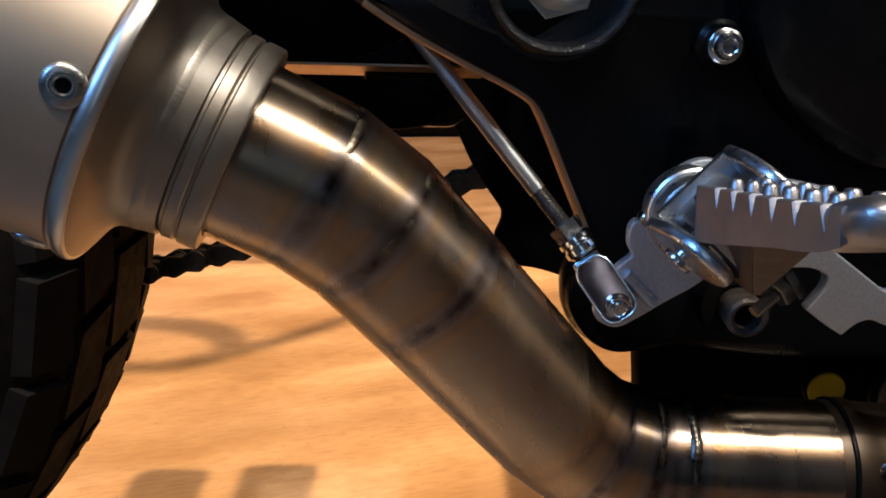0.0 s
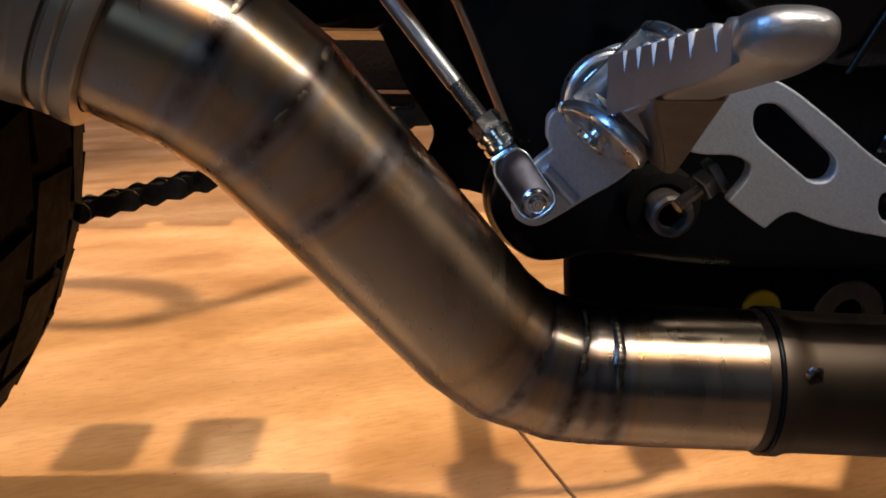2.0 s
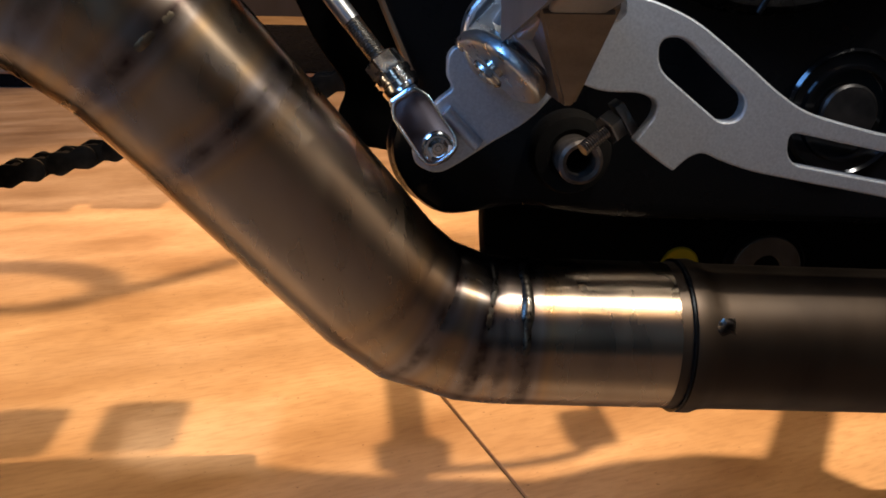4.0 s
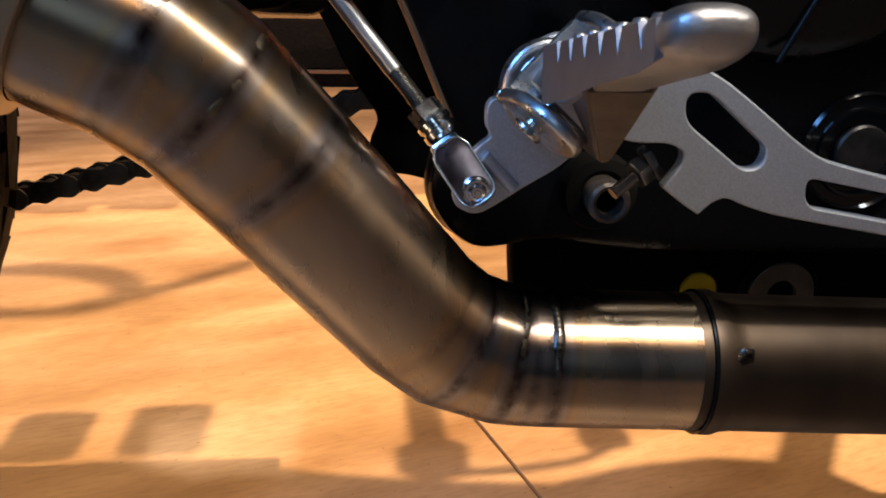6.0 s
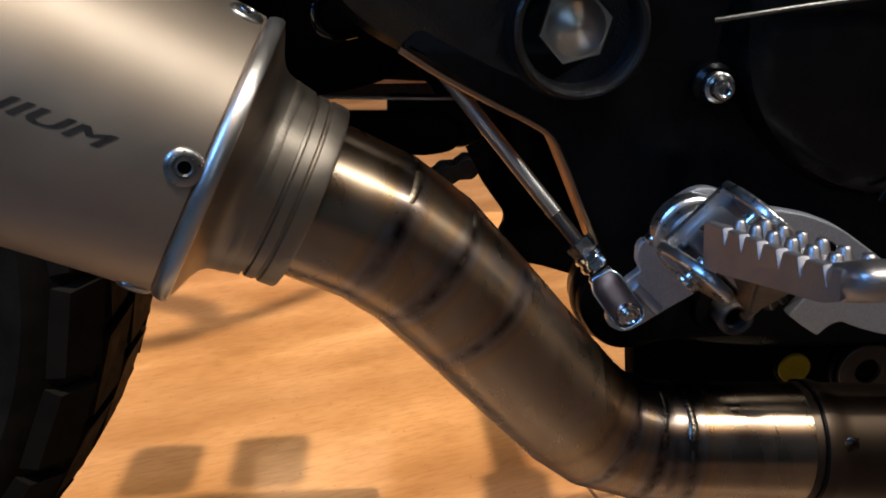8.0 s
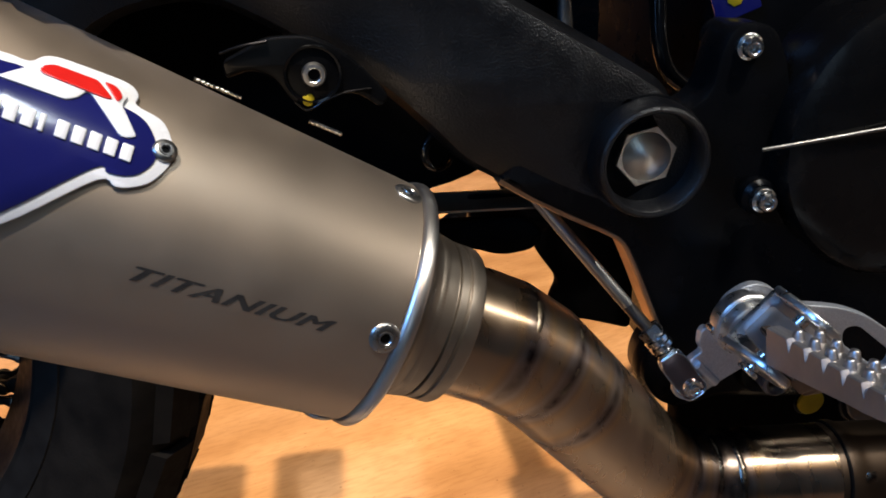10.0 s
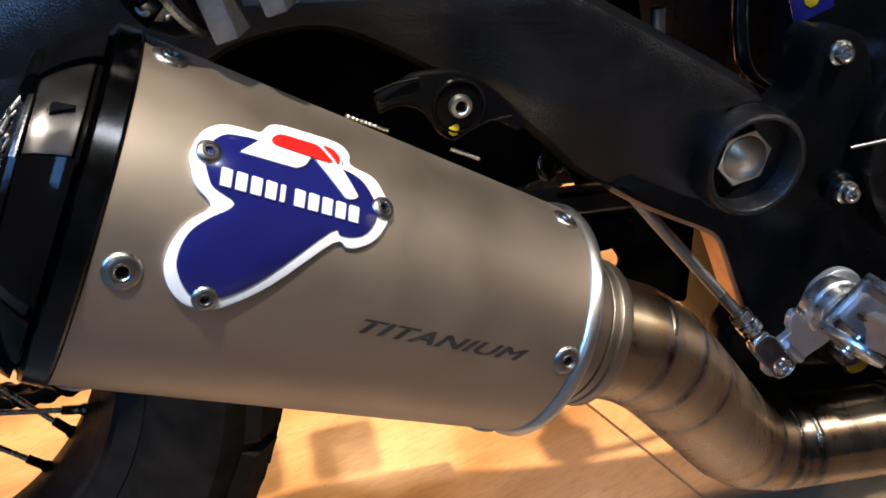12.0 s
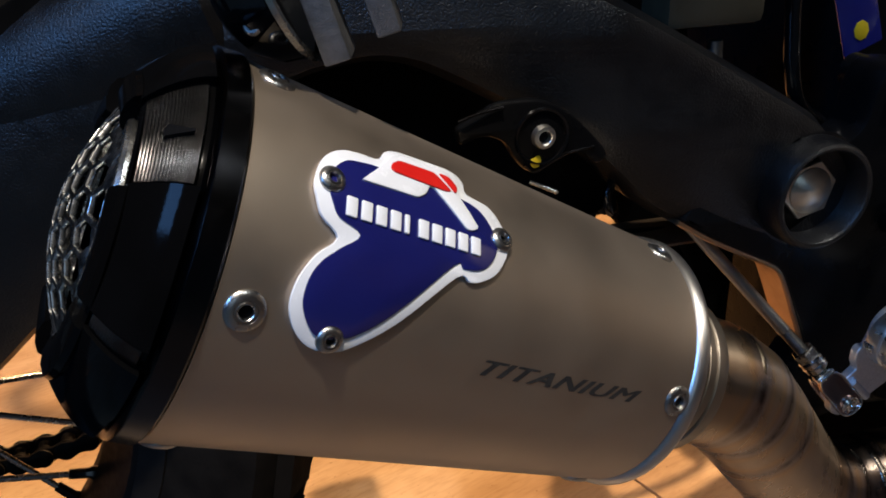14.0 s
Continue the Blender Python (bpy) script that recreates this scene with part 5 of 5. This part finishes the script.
# ---- further off ----
def plinth(name, y0, y1, top, label):
    ob = tagged(new(name), label, "platform")
    ob.location = (0, y0, 0)
    bm = bmesh.new()
    box(bm, (-0.4, (y0 + y1) / 2, (top - 0.004) / 2), (6.0, y1 - y0, top - 0.004), bevel=0.003)
    part("base", bm, M_BLACK, ob)
    bm = bmesh.new()
    box(bm, (-0.4, y0 - 0.004, top - 0.004), (6.0, 0.012, 0.010), bevel=0.002)
    part("edge_trim", bm, M_EDGE, ob, "bronze-coloured edge trim")
    bm = bmesh.new()
    box(bm, (-0.4, (y0 + y1) / 2 + 0.01, top), (6.0, y1 - y0 - 0.02, 0.008), bevel=0.001)
    part("deck", bm, M_BLACK, ob)
    return ob


plinth("display_platform", 2.44, 4.4, 0.048, "low black display platform with a bare metal edge")

# ---- sump, black fill sheets, and unseen upper parts added for floor shadows ----
bm = bmesh.new()
box(bm, (0.262, 0.43, 0.255), (0.220, 0.18, 0.10), bevel=0.012)
part("sump", bm, M_RUBBER, engine)
# black sheets added to hide the floor in gaps, outlined from the camera's view
guard = rounded([(-420, 330), (-330, 470), (-200, 540), (-60, 540), (20, 470), (20, 402), (-30, 368), (-95, 362), (-200, 385), (-300, 370), (-380, 310)], 30, 5)
part("upper_black_fill", side_sheet([guard], 0.352, 0.008, 0.001), M_MATT, bike, "black sheet filling the gap behind the silencer, fitted to the view")
mass = rounded([(-20, 380), (60, 400), (74, 328), (74, 262), (44, 272), (26, 274), (23, 286), (29, 298), (15, 318), (5, 340)], 6, 4)
part("rod_black_fill", side_sheet([mass], 0.372, 0.010, 0.002), M_MATT, bike, "black sheet filling the gap beside the rod, fitted to the view")
brace = rounded([(-31, 369), (3.6, 366.3), (12.7, 350.3), (3.6, 344.6), (-14.6, 345), (-31, 347)], 3, 3)
part("collar_black_fill", side_sheet([brace], 0.330, 0.010, 0.003), M_BLACK, bike, "black sheet hiding floor beside the collar, fitted to the view")
stay = rounded([(-62, 366), (-8, 365), (2, 357), (-4, 349), (-20, 347), (-34, 352), (-62, 353)], [2, 5, 5, 5, 6, 5, 2], 4)
part("under_arm_black_fill", side_sheet([stay], 0.3060, 0.012, 0.003), M_MATT, bike, "black sheet hiding floor under the arm, fitted to the view")
rocker = rounded([(80, 345), (150, 345), (150, 200), (136, 205), (124, 232), (116, 258), (92, 290)], 6, 4)
part("far_black_fill", side_sheet([rocker], 0.500, 0.014, 0.003), M_MATT, bike, "black sheet hiding floor behind the pivot plate, fitted to the view")
far_arm = rounded([(-510, 325), (-300, 395), (-100, 385), (60, 372), (140, 400), (140, 330), (60, 332), (-100, 342), (-300, 345), (-505, 275)], 12, 4)
part("far_arm", side_sheet([far_arm], 0.580, 0.03, 0.004), M_MATT, swingarm)


def loft(stations, n=28):
    """Rounded box sections along x: x, middle y, middle z, half width, half height."""
    bm, rings = bmesh.new(), []
    for x, y, z, w, h in stations:
        ring = []
        for i in range(n):
            c = 2 * math.pi * i / n
            ring.append(bm.verts.new((x, y + math.copysign(abs(math.cos(c)) ** 0.7, math.cos(c)) * w, z + math.copysign(abs(math.sin(c)) ** 0.7, math.sin(c)) * h)))
        rings.append(ring)
    for p, q in zip(rings, rings[1:]):
        for i in range(n):
            bm.faces.new((p[i], p[(i + 1) % n], q[(i + 1) % n], q[i]))
    bm.faces.new(rings[0])
    bm.faces.new(rings[-1])
    return bm


# unseen shadow casters, placed between lamp and floor where each shadow should fall
part("tank", loft([(-0.02, 0.44, 0.86, 0.06, 0.05), (0.05, 0.44, 0.89, 0.11, 0.09), (0.20, 0.44, 0.92, 0.135, 0.12), (0.34, 0.44, 0.93, 0.13, 0.11), (0.42, 0.44, 0.92, 0.08, 0.07)]), M_GLOSS, bike, "unseen black fuel tank, added for its floor shadow")
part("seat", loft([(-0.62, 0.44, 0.84, 0.08, 0.02), (-0.55, 0.44, 0.84, 0.12, 0.04), (-0.30, 0.44, 0.82, 0.13, 0.045), (-0.05, 0.44, 0.82, 0.10, 0.04), (0.02, 0.44, 0.83, 0.06, 0.03)]), M_GRAIN, bike, "unseen black seat, added for its floor shadow")
part("fairing", loft([(0.36, 0.49, 1.04, 0.10, 0.03), (0.40, 0.49, 1.04, 0.188, 0.05), (0.44, 0.49, 1.05, 0.197, 0.06), (0.48, 0.49, 1.05, 0.197, 0.06), (0.55, 0.49, 1.05, 0.179, 0.06), (0.60, 0.49, 1.05, 0.171, 0.06), (0.66, 0.49, 1.05, 0.165, 0.06), (0.70, 0.49, 1.05, 0.178, 0.06), (0.745, 0.49, 1.05, 0.183, 0.05), (0.79, 0.49, 1.05, 0.176, 0.04), (0.82, 0.49, 1.05, 0.14, 0.02)]), M_GLOSS, bike, "unseen black loft, shaped to cast the dark band on the floor")
bar = part("handlebar", tube(smooth_path([(0.600, 0.10, 1.05), (0.602, 0.20, 1.05), (0.606, 0.49, 1.04), (0.602, 0.72, 1.05), (0.600, 0.86, 1.05)], 6), 0.0065, 16), M_BLACK, bike, "unseen handlebar with grips, placed to cast its shadow on the floor")
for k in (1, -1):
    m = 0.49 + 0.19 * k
    part("grip_flange", lathe([(-0.014, 0.0), (-0.014, 0.011), (-0.010, 0.016), (0.010, 0.0165), (0.015, 0.011), (0.016, 0.0)], (0.606, m, 1.05), (0, k, 0), 24), M_RUBBER, bar)
    part("grip", lathe([(0.0, 0.0), (0.0, 0.0085), (0.11, 0.0080), (0.115, 0.0)], (0.605, m + 0.01 * k, 1.05), (0, k, 0), 24), M_RUBBER, bar)
    part("lever", tube(smooth_path([(0.612, m - 0.014 * k, 1.05), (0.66, m - 0.010 * k, 1.05), (0.692, m + 0.001 * k, 1.05), (0.706, m + 0.03 * k, 1.05), (0.705, m + 0.12 * k, 1.05)], 5), 0.0032, 10), M_CAST, bar)
    bm = bmesh.new()
    box(bm, (0.697, m + 0.020 * k, 1.05), (0.020, 0.034, 0.02), bevel=0.004)
    part("lever_perch", bm, M_BLACK, bar)
    # loose blocks and a loop, added only for the shadows they cast
    for x, y, w, h in ((0.411, 0.030, 0.032, 0.046), (0.470, 0.034, 0.034, 0.048)):
        bm = bmesh.new()
        box(bm, (x, m + y * k, 1.05), (w, h, 0.02), bevel=0.005)
        part("shadow_block", bm, M_BLACK, bar)
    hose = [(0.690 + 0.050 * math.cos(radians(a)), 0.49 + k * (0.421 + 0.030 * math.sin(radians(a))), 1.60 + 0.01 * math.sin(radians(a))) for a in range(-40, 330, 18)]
    part("shadow_loop", tube(smooth_path([(0.80, 0.49 + 0.46 * k, 1.60), (0.77, 0.49 + 0.43 * k, 1.60)] + hose, 3), [0.006 + 0.005 * max(0.0, math.sin(q * 0.12 - 1.0)) for q in range(3 * 22 + 1)], 10), M_BLACK, bar)
part("shadow_stay", tube([(0.76, 0.62, 1.05), (0.86, 0.76, 1.06)], 0.013, 14), M_BLACK, bike)

# an unseen shelf and boxes, added to cast the shadow band on the far floor
shelf = tagged(new("shadow_shelf"), "unseen shelf on rods with boxes, added to shade the far floor", "shelf")
shelf.location = (0.4, 1.5, 0)
bm = bmesh.new()
box(bm, (0.45, 1.27, 1.05), (1.90, 0.26, 0.03), m=Matrix.Rotation(radians(6), 4, "Z"), bevel=0.004)
part("board", bm, M_WALL, shelf)
for x, y in ((-0.47, 1.17), (1.36, 1.37)):
    part("hanging_rod", tube([(x, y, 1.06), (x, y, 3.1)], 0.006, 12), M_BLACK, shelf)
for x, y in ((0.292, 1.115), (0.372, 1.125)):
    bm = bmesh.new()
    box(bm, (x, y, 1.075), (0.055, 0.04, 0.02), bevel=0.003)
    part("box", bm, M_BLACK, shelf)

# ---- floor slabs, last ----
TURNED = Matrix.Rotation(radians(17.5), 4, "Z")
wide, long = 1.2, 3.6
bm = bmesh.new()
box(bm, (0, 0, -0.0035), (wide - 0.003, long - 0.003, 0.007), bevel=0.0008)
whole = part("floor_board", bm, M_FLOOR, floor, smooth=False)
for i in range(-8, 9):
    for j in range(-4, 4):
        place = Matrix.Translation(TURNED @ Vector((0.286 + (i + 0.5) * wide, -0.95 + (j + 0.5) * long, 0))) @ TURNED
        corners = [place @ Vector((sx * wide / 2, sy * long / 2, 0)) for sx in (-1, 1) for sy in (-1, 1)]
        inside = [-5 < p.x < 5 and -3 < p.y < 6 for p in corners]
        if (i, j) == (0, 0):
            ob = whole
        elif all(inside):
            ob = new("floor_board", whole.data)
        else:
            bm = bmesh.new()
            box(bm, (0, 0, -0.0035), (wide - 0.003, long - 0.003, 0.007))
            moved(bm, place)
            for p, n in (((5, 0, 0), (1, 0, 0)), ((-5, 0, 0), (-1, 0, 0)), ((0, 6, 0), (0, 1, 0)), ((0, -3, 0), (0, -1, 0))):
                bmesh.ops.bisect_plane(bm, geom=bm.verts[:] + bm.edges[:] + bm.faces[:], plane_co=p, plane_no=n, clear_outer=True)
            if len(bm.faces) < 3:
                bm.free()
                continue
            moved(bm, place.inverted())
            ob = part("floor_board", bm, M_FLOOR, floor, smooth=False)
        ob.parent, ob.matrix_parent_inverse = floor, Matrix()
        ob.matrix_basis = place
